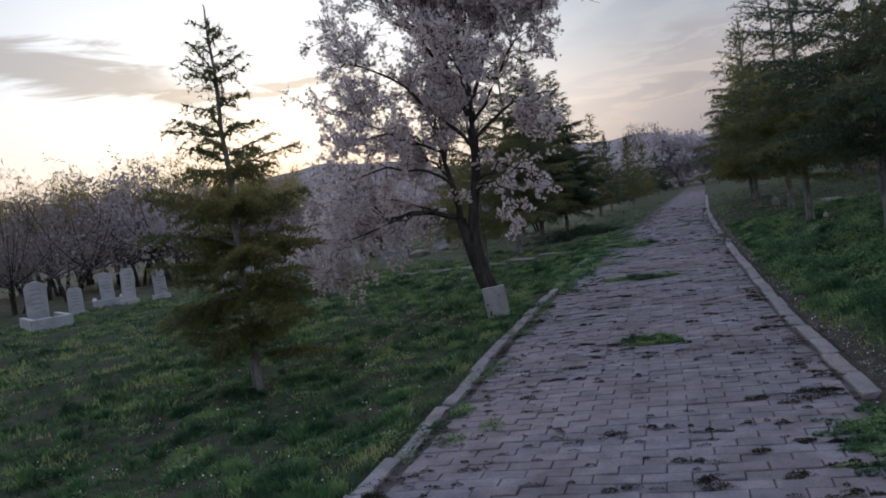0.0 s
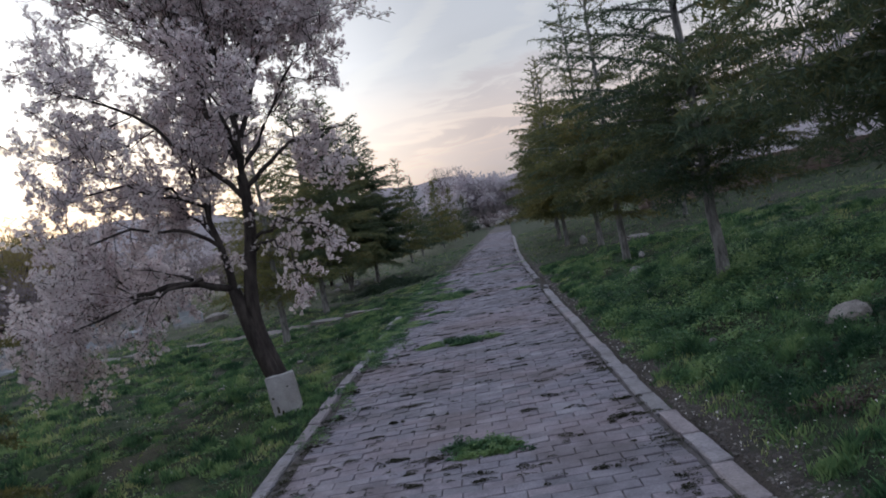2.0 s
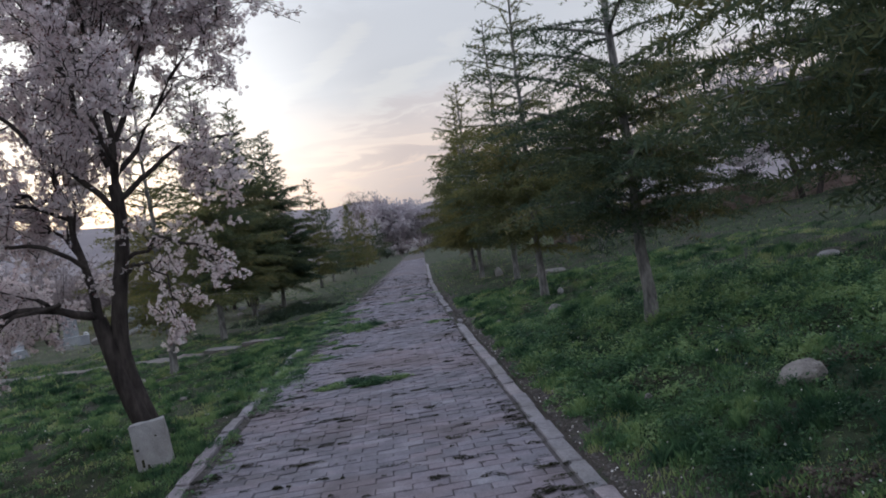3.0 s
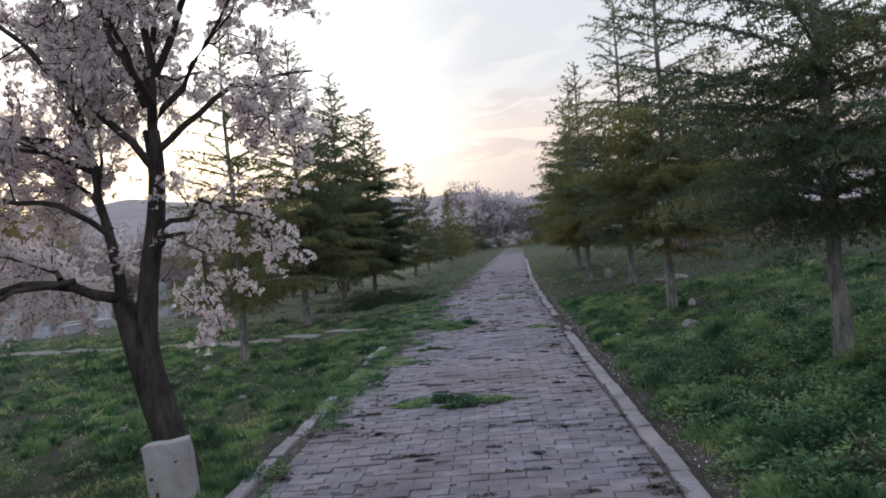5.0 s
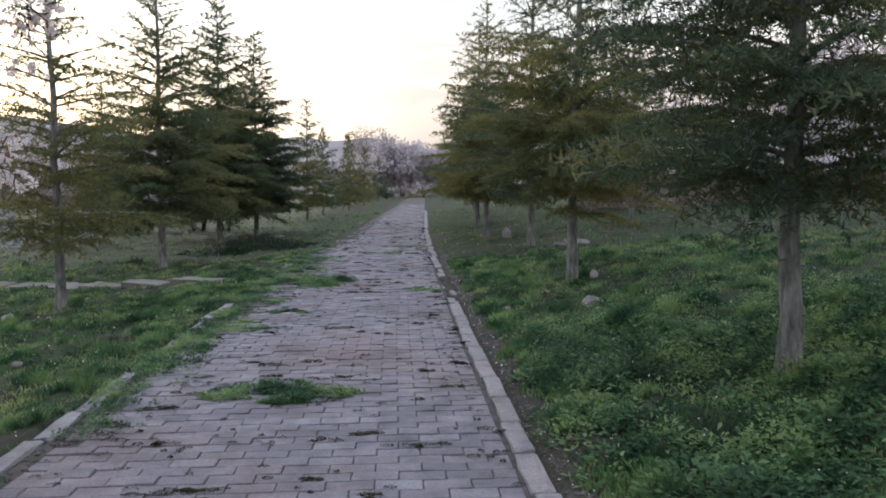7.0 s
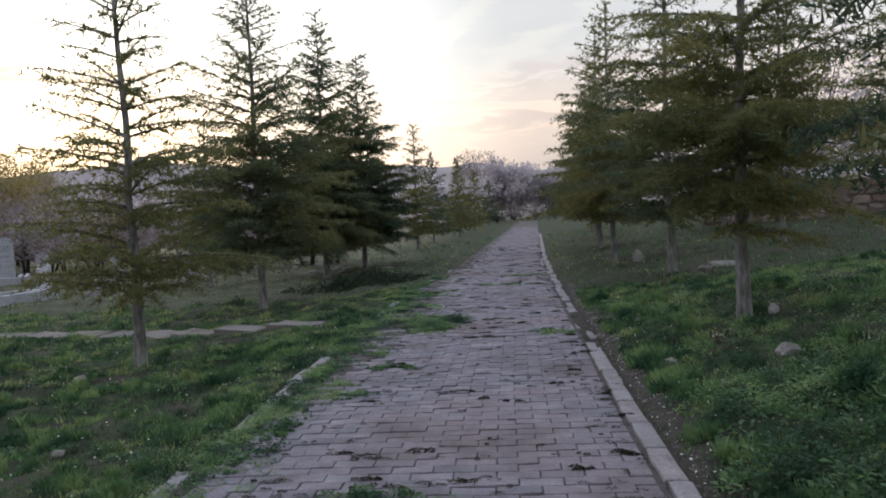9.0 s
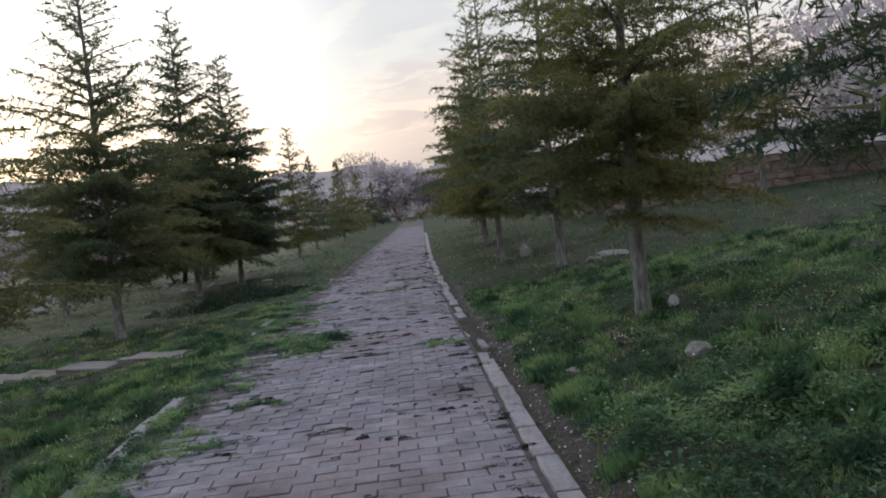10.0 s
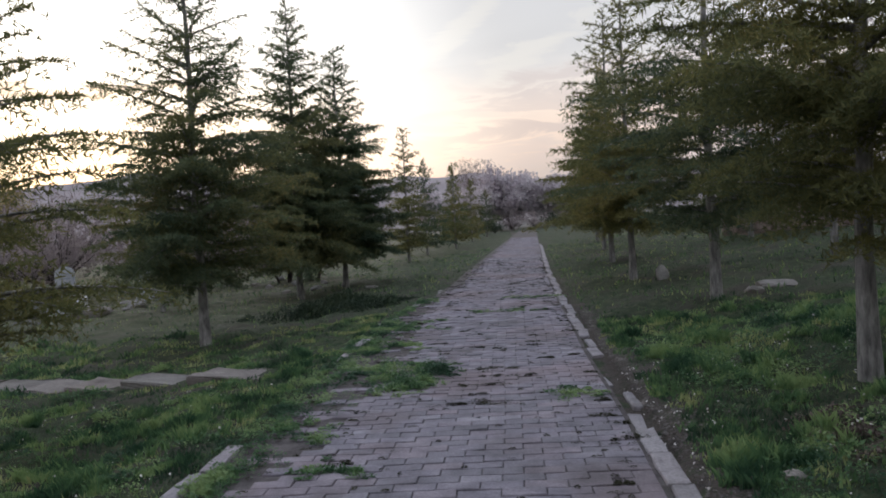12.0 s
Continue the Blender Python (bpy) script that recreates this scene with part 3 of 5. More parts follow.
class Bloom:
    """A blossoming tree grown from limbs: twigs split again and again, and flowers sit along the last ones."""

    def __init__(self, seed):
        self.rng, self.stem, self.spots, self.ways = np.random.default_rng(seed), Tubes(), [], []

    def limb(self, pts, r0, r1, level, sag=0.0, n=10, keep=1.0):
        rng = self.rng
        line = bend(pts, n) if len(pts) < n else np.asarray(pts)
        line[1:] += rng.normal(0, 0.012 + 0.008 * (3 - min(level, 3)), (len(line) - 1, 3)) * (1 if level else 0.4)
        self.stem.add(line, np.linspace(r0, r1, len(line)), 8 if level == 0 else (5 if level < 2 else 3))
        run = np.linalg.norm(line[-1] - line[0])
        if level >= 2:
            k = 6 * max(1, int(run / 0.105 * keep + rng.uniform(0, 1)))
            q = rng.uniform(0.1, 1, k // 6).repeat(6) * (len(line) - 1)
            i = np.minimum(q.astype(int), len(line) - 2)
            self.spots.append(line[i] + (line[i + 1] - line[i]) * (q - i)[:, None] + rng.normal(0, 0.027, (k, 3)))
            self.ways.append(unit(rng.normal(size=(k, 3)) + np.array([0, 0, 0.3])))
        if level >= 4:
            return
        kids = int({0: 9, 1: 8, 2: 4, 3: 2}[level] * max(0.6, min(1.5, run / {0: 1.4, 1: 1.0, 2: 0.55, 3: 0.3}[level])))
        for _ in range(kids):
            a = rng.uniform(0.25 if level else 0.45, 1.0)
            i = min(int(a * (len(line) - 1)), len(line) - 2)
            p = line[i]
            d0 = unit(line[i + 1] - line[i])
            d = unit(d0 * rng.uniform(0.5, 1.0) + unit(rng.normal(size=3)) * 0.85 + np.array([0, 0, 0.22 - sag]))
            size = run * rng.uniform(0.36, 0.7) * (1.1 - 0.35 * a)
            if level >= 2:
                size = min(max(size, 0.12), 0.4)
            m = 5 if level < 3 else 4
            q = np.linspace(0, 1, m)
            twig = p + np.outer(q * size, d)
            twig[:, 2] += size * (0.12 - 0.75 * sag) * q * q
            r = (r0 + (r1 - r0) * a) * 0.55
            self.limb(twig, max(r * 0.9, 0.0042), max(r * 0.35, 0.0022), level + 1, sag, m, keep)

    def flowers(self, size):
        rng = self.rng
        c, w = np.concatenate(self.spots), np.concatenate(self.ways)
        n = len(c)
        a = unit(np.cross(w, rng.normal(size=(n, 3))))
        b = np.cross(w, a)
        s = size * rng.uniform(0.7, 1.15, n)
        vs, ks = [], 5
        for k in range(ks):
            t = 2 * np.pi * k / ks
            e = math.cos(t) * a + math.sin(t) * b
            g = -math.sin(t) * a + math.cos(t) * b
            cup = rng.uniform(0.15, 0.5, n)[:, None]
            end = c + (e + w * cup) * s[:, None] * 0.5
            vs.append(np.stack([c, end + g * s[:, None] * 0.24, end - g * s[:, None] * 0.24], axis=1))
        v = np.stack(vs, axis=1).reshape(-1, 3)
        return v, np.arange(len(v)).reshape(-1, 3), c, w, s


def almond_tree():
    """The leaning double-stemmed almond in full blossom beside the path."""
    x0, y0 = -3.05, 9.22
    z0 = ground_z(x0, y0)
    tree = empty("almond_tree", x0, y0, z0, "leaning dark-barked almond tree in full pale pink blossom", "tree")
    t = Bloom(11)
    rng = t.rng
    t.stem.add(bend([(0.11, 0, -0.15), (0.08, 0, 0.1), (-0.05, 0, 0.4), (-0.145, 0.0, 0.72), (-0.195, 0.0, 1.0), (-0.235, 0.0, 1.18)], 14), np.linspace(0.096, 0.062, 14), 12, 0.07, rng)
    t.stem.add(bend([(0.12, 0.05, -0.1), (0.1, 0.05, 0.12), (-0.01, 0.05, 0.42), (-0.085, 0.04, 0.7), (-0.11, 0.03, 0.98), (-0.07, 0.03, 1.3), (0.04, 0.02, 1.75), (0.06, 0.01, 2.0), (0.04, 0, 2.25)], 18), np.linspace(0.08, 0.05, 18), 10, 0.06, rng)
    L = t.limb
    # limbs from the two stems
    L([(-0.24, 0, 1.12), (-0.27, 0.0, 1.6), (-0.4, 0.1, 2.1), (-0.62, 0.25, 2.7)], 0.0429, 0.0090, 0, 0.0)
    L([(-0.24, 0, 1.2), (-0.6, -0.05, 1.36), (-1.0, -0.1, 1.3), (-1.5, -0.15, 1.22), (-1.95, -0.2, 1.1)], 0.0374, 0.0075, 0, 0.24, 12, 1.5)
    L([(-0.5, -0.05, 1.34), (-0.85, -0.5, 1.3), (-1.15, -0.85, 1.2), (-1.4, -1.15, 1.08)], 0.0195, 0.0060, 1, 0.24, 10, 1.5)
    L([(-0.27, 0, 1.6), (-0.7, -0.2, 1.88), (-1.15, -0.35, 1.9), (-1.6, -0.4, 1.75)], 0.022, 0.006, 1, 0.16, 10, 1.1)
    L([(-0.27, 0, 1.65), (-0.55, 0.35, 1.95), (-0.95, 0.65, 2.0), (-1.3, 0.8, 1.9)], 0.02, 0.006, 1, 0.14, 10, 1.1)
    L([(-0.6, -0.05, 1.35), (-0.9, 0.5, 1.45), (-1.35, 1.0, 1.42), (-1.8, 1.3, 1.25)], 0.0203, 0.0060, 1, 0.22, 10, 1.5)
    L([(0.05, 0, 2.2), (0.12, -0.05, 2.7), (0.06, -0.1, 3.3), (-0.05, -0.1, 4.3)], 0.0343, 0.0075, 0, 0.0, 10, 0.6)
    L([(0.04, 0, 2.0), (-0.3, -0.2, 2.5), (-0.7, -0.35, 2.9), (-1.02, -0.45, 3.15), (-1.25, -0.45, 3.2)], 0.0281, 0.0067, 0, 0.1, 10, 0.75)
    L([(0.05, 0, 2.1), (0.42, 0.0, 2.38), (0.8, -0.05, 2.52), (1.12, -0.1, 2.52)], 0.0265, 0.0067, 0, 0.12)
    L([(0.05, 0, 2.25), (0.4, 0.1, 2.8), (0.65, 0.15, 3.2), (0.85, 0.2, 3.5)], 0.0250, 0.0067, 0, 0.05)
    L([(0.06, 0, 2.4), (-0.2, 0.4, 2.9), (-0.45, 0.8, 3.4), (-0.6, 1.1, 3.9)], 0.0250, 0.0067, 0, 0.02, 10, 0.6)
    L([(0.06, 0, 2.3), (0.15, -0.4, 2.55), (0.2, -0.85, 2.8), (0.2, -1.3, 2.9)], 0.0234, 0.0067, 0, 0.08)
    L([(0.0, 0.02, 1.6), (0.3, 0.05, 1.8), (0.6, 0.05, 1.68), (0.85, 0.05, 1.4)], 0.0203, 0.0053, 1, 0.34)
    L([(0.0, 0.02, 1.5), (0.22, -0.25, 1.65), (0.42, -0.45, 1.5), (0.58, -0.55, 1.25)], 0.0172, 0.0045, 1, 0.34)
    L([(-0.4, 0.1, 2.1), (-0.8, 0.2, 2.3), (-1.15, 0.2, 2.4), (-1.45, 0.15, 2.3)], 0.0203, 0.0053, 1, 0.12)
    L([(-0.35, 0.1, 2.0), (-0.65, -0.4, 2.2), (-0.95, -0.9, 2.25), (-1.2, -1.25, 2.1)], 0.0187, 0.0053, 1, 0.15)
    L([(0.12, -0.05, 2.8), (0.5, -0.3, 3.3), (0.75, -0.4, 3.85)], 0.0187, 0.0053, 1, 0.0)
    L([(0.06, -0.1, 3.2), (-0.5, -0.2, 3.7), (-0.95, -0.3, 4.1)], 0.0172, 0.0053, 1, 0.0, 10, 0.6)
    L([(0.02, 0, 2.4), (-0.2, -0.1, 3.0), (-0.32, -0.15, 3.8), (-0.4, -0.1, 4.5)], 0.03, 0.007, 0, 0.0, 10, 0.6)
    L([(0.1, 0, 2.6), (0.35, 0.05, 3.2), (0.6, 0.05, 3.85), (0.92, 0.0, 4.4)], 0.026, 0.006, 0, 0.0, 10, 0.7)
    L([(-0.2, -0.1, 3.0), (-0.6, -0.2, 3.8), (-0.95, -0.25, 4.4)], 0.02, 0.006, 1, 0.0, 10, 0.6)
    L([(0.1, -0.05, 2.6), (-0.1, 0.5, 2.7), (0.1, 1.0, 2.8)], 0.0172, 0.0053, 1, 0.05)
    v, f, c, w, s = t.flowers(0.038)
    part("trunk", t.stem.data("trunk", ALMOND_BARK), None, tree)
    part("blossom", mesh_data("blossom", v, f, PETAL), None, tree)
    c, w = c[::2], w[::2]
    cv, cf = spikes(c - w * 0.014, w, np.full(len(c), 0.02), np.full(len(c), 0.014), rng)
    part("calyx_rest", mesh_data("calyx_rest", cv, cf, CALYX), None, tree)
    return tree


def broad_crown(name, label, group, seed, x, y, tall, wide, leaf, count, size, clear=0.25, thin=False, stems=3, bark=None):
    """A distant leafless or blossoming tree: limbs that fan out, with many small flowers or twigs in uneven clumps."""
    rng = np.random.default_rng(seed)
    tree = empty(name, x, y, ground_z(x, y), label, "tree", group)
    stem = Tubes()
    ends = []
    for k in range(stems):
        a = rng.uniform(0, 6.28)
        lean = rng.uniform(0.03, 0.16) * wide
        fork = np.array([math.cos(a) * lean, math.sin(a) * lean, tall * clear])
        stem.add(bend([(fork[0] * 0.3, fork[1] * 0.3, -0.2), fork * 0.6, fork], 6), np.linspace(0.016 * tall, 0.011 * tall, 6), 7)
        for j in range(8):
            b = rng.uniform(0, 6.28)
            reach = rng.uniform(0.2, 0.5) * wide
            end = np.array([fork[0] + math.cos(b) * reach, fork[1] + math.sin(b) * reach, tall * rng.uniform(0.5, 1.0) * (1 - 0.35 * (reach / (0.5 * wide)) ** 2)])
            line = bend([fork, fork + (end - fork) * np.array([0.6, 0.6, 0.4]), end], 7)
            stem.add(line, np.linspace(0.006 * tall, 0.0015 * tall, 7), 4)
            ends.extend(line[2:])
    ends = np.array(ends)
    pick = ends[rng.integers(0, len(ends), count // 14)]
    knots = pick + rng.normal(0, 1, pick.shape) * np.array([0.085 * wide, 0.085 * wide, 0.06 * tall])
    p = np.repeat(knots, 14, axis=0) + rng.normal(0, 0.03 * wide, (len(knots) * 14, 3))
    p[:, 2] = np.maximum(p[:, 2], tall * clear * 0.6)
    n = len(p)
    w = unit(rng.normal(size=(n, 3)) + np.array([0, 0, 0.4]))
    part("trunk", stem.data("trunk", bark or ALMOND_BARK), None, tree)
    if thin:
        v, f = spikes(p, w, rng.uniform(1.5, 4.5, n) * size, np.full(n, size * 0.5), rng)
        part("crown", mesh_data("crown", v, f, leaf), None, tree)
    else:
        a = unit(np.cross(w, rng.normal(size=(n, 3)))) * (size * rng.uniform(0.6, 1.2, n))[:, None]
        b = np.cross(w, a)
        v = np.stack([p - a, p - b * 0.8, p + a, p + b], axis=1).reshape(-1, 3)
        part("blossom", mesh_data("blossom", v, np.arange(len(v)).reshape(-1, 4), leaf), None, tree)
    return tree


# ---- stones and slabs ----
def block(sx, sy, sz, seed, chip=0.008, bevel=0.012, cuts=2):
    """A bevelled block with worn, uneven faces; its base is at z = 0."""
    rng = np.random.default_rng(seed)
    bm = bmesh.new()
    bmesh.ops.create_cube(bm, size=1.0)
    for v in bm.verts:
        v.co = Vector((v.co.x * sx, v.co.y * sy, (v.co.z + 0.5) * sz))
    if cuts:
        bmesh.ops.subdivide_edges(bm, edges=bm.edges[:], cuts=cuts, use_grid_fill=True)
    sharp = [e for e in bm.edges if e.calc_face_angle(0) > 1.0]
    bmesh.ops.bevel(bm, geom=sharp, offset=bevel, segments=2, affect="EDGES", profile=0.6)
    for v in bm.verts:
        v.co += Vector(rng.normal(0, chip * 0.5, 3))
    return bm


def boulder(seed, sx, sy, sz):
    rng = np.random.default_rng(seed)
    bm = bmesh.new()
    bmesh.ops.create_icosphere(bm, subdivisions=4, radius=1.0)
    off = Vector(rng.uniform(-20, 20, 3))
    cuts = [(Vector(rng.normal(size=3)).normalized(), rng.uniform(0.68, 0.92)) for _ in range(11)]
    for v in bm.verts:
        n = v.co.copy()
        k = 1 + 0.22 * noise.noise(n * 1.1 + off) + 0.10 * noise.noise(n * 3.1 + off) + 0.04 * noise.noise(n * 8 + off)
        c = max(abs(n.x), abs(n.y), abs(n.z))
        k *= 1 + 0.35 * (1 / max(c, 0.6) - 1.2) * -0.4
        q = n * k
        # broken flat faces
        for c, d in cuts:
            over = q.dot(c) - d
            if over > 0:
                q -= c * over * 0.85
        v.co = Vector((q.x * sx, q.y * sy, q.z * sz))
    return bm


def outline_block(outline, deep, bevel=0.006):
    """Verts and faces of a slab of the given outline whose top lies at z = 0, with a chamfered rim."""
    p = np.asarray(outline, dtype=float)
    n = len(p)
    c = p.mean(axis=0)
    inner = p + (c - p) / np.linalg.norm(c - p, axis=1)[:, None] * bevel
    v = np.concatenate([np.c_[inner, np.zeros(n)], np.c_[p, np.full(n, -bevel)], np.c_[p, np.full(n, -deep)]])
    i = np.arange(n)
    j = (i + 1) % n
    quads = np.concatenate([np.stack([i + n, j + n, j, i], 1), np.stack([i + 2 * n, j + 2 * n, j + n, i + n], 1)])
    return v, quads, i[None]


# ---- ground ----
def build_ground():
    near_x = np.concatenate([np.arange(-9, -2.9, 0.2), np.arange(-2.9, -2.3, 0.05), np.arange(-2.2, -0.1, 0.4), np.arange(-0.1, 0.7, 0.05), np.arange(0.75, 9, 0.2)])
    gx = np.concatenate([-np.geomspace(9.3, 1600, 50)[::-1], near_x, np.geomspace(9.3, 1600, 45)])
    gy = np.concatenate([-np.geomspace(4.2, 1600, 30)[::-1], np.arange(-4, 32, 0.19), np.geomspace(32.3, 1600, 110)])
    X, Y = np.meshgrid(gx, gy)
    Z = height(X, Y)
    v = np.stack([X, Y, Z], axis=-1).reshape(-1, 3)
    i = (np.arange(len(gy) - 1)[:, None] * len(gx) + np.arange(len(gx) - 1)[None]).ravel()
    f = np.stack([i, i + 1, i + 1 + len(gx), i + len(gx)], axis=1)
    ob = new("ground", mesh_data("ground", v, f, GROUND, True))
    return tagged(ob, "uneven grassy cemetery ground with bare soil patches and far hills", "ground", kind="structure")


build_ground()

# ---- the almond and the rows of cedars ----
almond_tree()
ROW_R, ROW_L = "cedars along the bank", "cedars on the lawn"
DARK = "young cedar with dark green flat boughs and a bare lower trunk"
OLIVE = "young cedar with olive-yellow needles and a bare lower trunk"
THIN = "thin sparse young cedar with open boughs and a slender top"
cedar("cedar_tree", DARK, ROW_R, 21, 1.6, 10.25, 5.6, 1.92, 0.92, 0.95, 0.97, 0.0, CEDAR, 0.3, 1.8)
cedar("cedar_tree", OLIVE, ROW_R, 22, 1.55, 15.35, 5.4, 1.75, 0.84, 1.0, 0.97, 0.01, CEDAR_OLIVE, 0.5)
cedar("cedar_tree", DARK, ROW_R, 23, 1.85, 20.2, 5.9, 1.85, 1.0, 0.85, 1.15, 0.0, CEDAR, 0.5)
cedar("cedar_tree", OLIVE, ROW_R, 24, 1.55, 24.6, 5.5, 1.9, 0.9, 0.85, 1.3, 0.0, CEDAR_OLIVE, 0.5)
cedar("cedar_tree", OLIVE, ROW_R, 25, 1.85, 29.4, 6.0, 1.8, 0.9, 0.7, 1.6, 0.0, CEDAR_OLIVE, 0.6)
cedar("cedar_tree", OLIVE, ROW_R, 26, 2.5, 35.5, 5.6, 1.8, 0.8, 0.6, 1.9, 0.0, CEDAR_OLIVE)
cedar("cedar_tree", DARK, ROW_R, 27, 3.0, 42.0, 5.8, 1.9, 0.8, 0.5, 2.2)
cedar("cedar_tree", DARK, ROW_R, 28, 4.9, 11.2, 6.2, 2.2, 0.9, 0.7, 1.4, 0.0, None, 0.4, 1.9)
cedar("cedar_tree", OLIVE, ROW_R, 39, 4.9, 24.2, 5.4, 1.7, 0.9, 0.5, 1.8, 0.0, CEDAR_OLIVE)
cedar("cedar_tree", DARK, ROW_R, 40, 11.6, 29.2, 3.4, 1.2, 0.4, 0.5, 1.8)
cedar("cedar_tree", DARK, ROW_R, 41, 5.6, 31.0, 5.6, 1.9, 0.7, 0.45, 2.0, 0.0, None, 0.5)
cedar("cedar_tree", OLIVE, ROW_R, 29, 9.0, 28.4, 6.4, 2.0, 1.3, 0.6, 1.6, 0.0, CEDAR_OLIVE, 0.6, 1.6)
cedar("cedar_tree", DARK, ROW_R, 38, 1.85, 5.6, 5.6, 1.8, 1.1, 0.95, 1.1, 0.0, None, 0.42, 1.9)
cedar("cedar_tree", THIN, ROW_L, 31, -4.9, 6.75, 3.75, 1.05, 0.48, 1.25, 0.98, 0.0, CEDAR_OLIVE, 1.0, 2.0)
cedar("cedar_tree", THIN, ROW_L, 32, -4.58, 15.62, 4.9, 1.45, 0.75, 0.8, 1.1, 0.0, CEDAR_OLIVE, 0.9, 1.3)
cedar("cedar_tree", DARK, ROW_L, 33, -4.85, 20.8, 6.0, 1.95, 0.85, 0.95, 1.15, 0.0, CEDAR_MIXED, 0.9, 1.9)
cedar("cedar_tree", DARK, ROW_L, 34, -5.35, 28.0, 6.9, 2.15, 0.85, 0.95, 1.4, 0.0, CEDAR_MIXED, 1.0, 2.4)
cedar("cedar_tree", DARK, ROW_L, 35, -4.7, 30.0, 6.0, 2.05, 0.75, 0.95, 1.5, 0.0, None, 1.0, 2.4)
cedar("cedar_tree", THIN, ROW_L, 36, -4.3, 40.5, 5.2, 1.35, 0.5, 0.55, 1.9, 0.0, CEDAR_OLIVE)
for k, (x, y, h) in enumerate(((-4.2, 47, 4.4), (-3.2, 53, 4.6), (-3.6, 59, 4.2), (-2.8, 66, 4.4), (-1.9, 74, 3.8))):
    cedar("cedar_tree", OLIVE if k % 2 else DARK, ROW_L, 50 + k, x, y, h, 1.5, 0.4, 0.33, 2.9, 0.0, CEDAR_OLIVE if k % 2 else None)
cedar("cedar_tree", THIN, ROW_L, 60, -7.8, 26.2, 4.0, 1.25, 0.5, 0.7, 1.5, 0.0, CEDAR_OLIVE)

# ---- distant trees ----
PINK, BARE = "distant fruit trees in pale blossom", "bare trees behind the graves"
broad_crown("blossom_tree", "wide pale lilac blossoming fruit tree at the path's end", PINK, 71, 0.6, 104, 7.5, 10, FAR_PETAL, 15000, 0.19)
broad_crown("blossom_tree", "wide pale lilac blossoming fruit tree at the path's end", PINK, 72, 5.4, 106, 6.8, 8, FAR_PETAL, 9000, 0.19)
broad_crown("bare_tree", "tall grey-brown budding tree at the path's end", PINK, 73, -3.4, 110, 10.0, 9, TWIG, 12000, 0.12, 0.3, True)
broad_crown("blossom_tree", "wide pale lilac blossoming fruit tree at the path's end", PINK, 74, -7.5, 101, 6.0, 9, FAR_PETAL, 7000, 0.18)
broad_crown("blossom_tree", "wide pale lilac blossoming fruit tree at the path's end", PINK, 75, 10.5, 102, 6.5, 9, FAR_PETAL, 7000, 0.18)
for k, (x, y, h) in enumerate(((-6.0, 90, 1.8), (-3.4, 91, 2.2), (-1.4, 90, 1.5), (0.6, 90.5, 2.2), (4.4, 90, 2.2), (6.4, 89, 1.6), (8.8, 90, 2.1), (2.6, 91, 2.3))):
    broad_crown("bush", "low dark bare bush at the path's end", "bushes at the path's end", 180 + k, x, y, h, h * 1.5, TWIG if k % 2 else COARSE, 2200, 0.06, 0.15, True, 4)
rng = np.random.default_rng(5)
for k in range(34):
    a = radians(9 + 43 * (k + rng.uniform(0.1, 0.9)) / 34)
    d = rng.uniform(33, 52)
    tall = rng.uniform(4.2, 6.0) if k > 19 else rng.uniform(2.6, 3.8)
    if k % 3 == 0:
        broad_crown("blossom_tree", "small greyish pink blossoming almond behind the graves", BARE, 100 + k, -d * math.sin(a), d * math.cos(a), tall, tall * 1.3, DULL_PETAL, 3600, 0.07)
    else:
        broad_crown("bare_tree", "leafless purple-brown tree behind the graves", BARE, 100 + k, -d * math.sin(a), d * math.cos(a), tall, tall * 1.25, TWIG, 4800, 0.06, 0.2, True, 4)
for k, (a, d, h) in enumerate(((37, 44, 6.4), (30.5, 46, 6.2), (33, 50, 6.6), (45, 48, 6.2), (41, 52, 7.0), (35, 48, 6.0), (39.5, 45, 6.3), (43, 43, 6.2), (28.5, 52, 6.0))):
    broad_crown("budding_tree", "taller tree with thin yellow-brown budding crown", BARE, 140 + k, -d * math.sin(radians(a)), d * math.cos(radians(a)), h, h * 0.95, BUD, 15000, 0.085, 0.3, True)
for k, (x, y, h) in enumerate(((12.5, 27, 6.0), (16, 33, 6.5), (9.5, 36, 6.0), (14, 20, 6.0), (20, 27, 6.5), (11, 14, 5.5))):
    broad_crown("blossom_tree", "grey-white blossoming fruit tree above the bank", "trees above the bank", 160 + k, x, y, h, h * 1.1, FAR_PETAL, 5500, 0.08)

# ---- small things on the lawn and bank ----
def marker_stone():
    x, y = -2.88, 8.86
    ob = part("marker_stone", block(0.26, 0.15, 0.42, 3, 0.005, 0.008, 3), WHITE_STONE)
    ob.matrix_basis = pose(x, y, ground_z(x, y) - 0.06, -3, -5, 12)
    tagged(ob, "small whitewashed stone block standing before the almond trunk", "stone")
    # thin dark plates on the front face stand in for shade inside small holes
    for k, (u, w, sx, sz) in enumerate(((-0.08, 0.09, 0.018, 0.06), (-0.045, 0.06, 0.014, 0.045), (-0.10, 0.22, 0.02, 0.018), (0.05, 0.30, 0.016, 0.012))):
        chip = part("chip", block(sx, 0.006, sz, 40 + k, 0.001, 0.001, 0), MOSS, ob, "dark plate painted as the shade of a chipped hollow")
        chip.matrix_basis = pose(u, -0.077, w)


marker_stone()


def loose_stone(name, label, seed, x, y, sx, sy, sz, sink=0.3, turn=0.0, mat=None):
    ob = part(name, boulder(seed, sx, sy, sz), mat or ROCK)
    ob.matrix_basis = pose(x, y, ground_z(x, y) + sz * (1 - 2 * sink) * 0.6, 0, 0, turn)
    return tagged(ob, label, "stone")


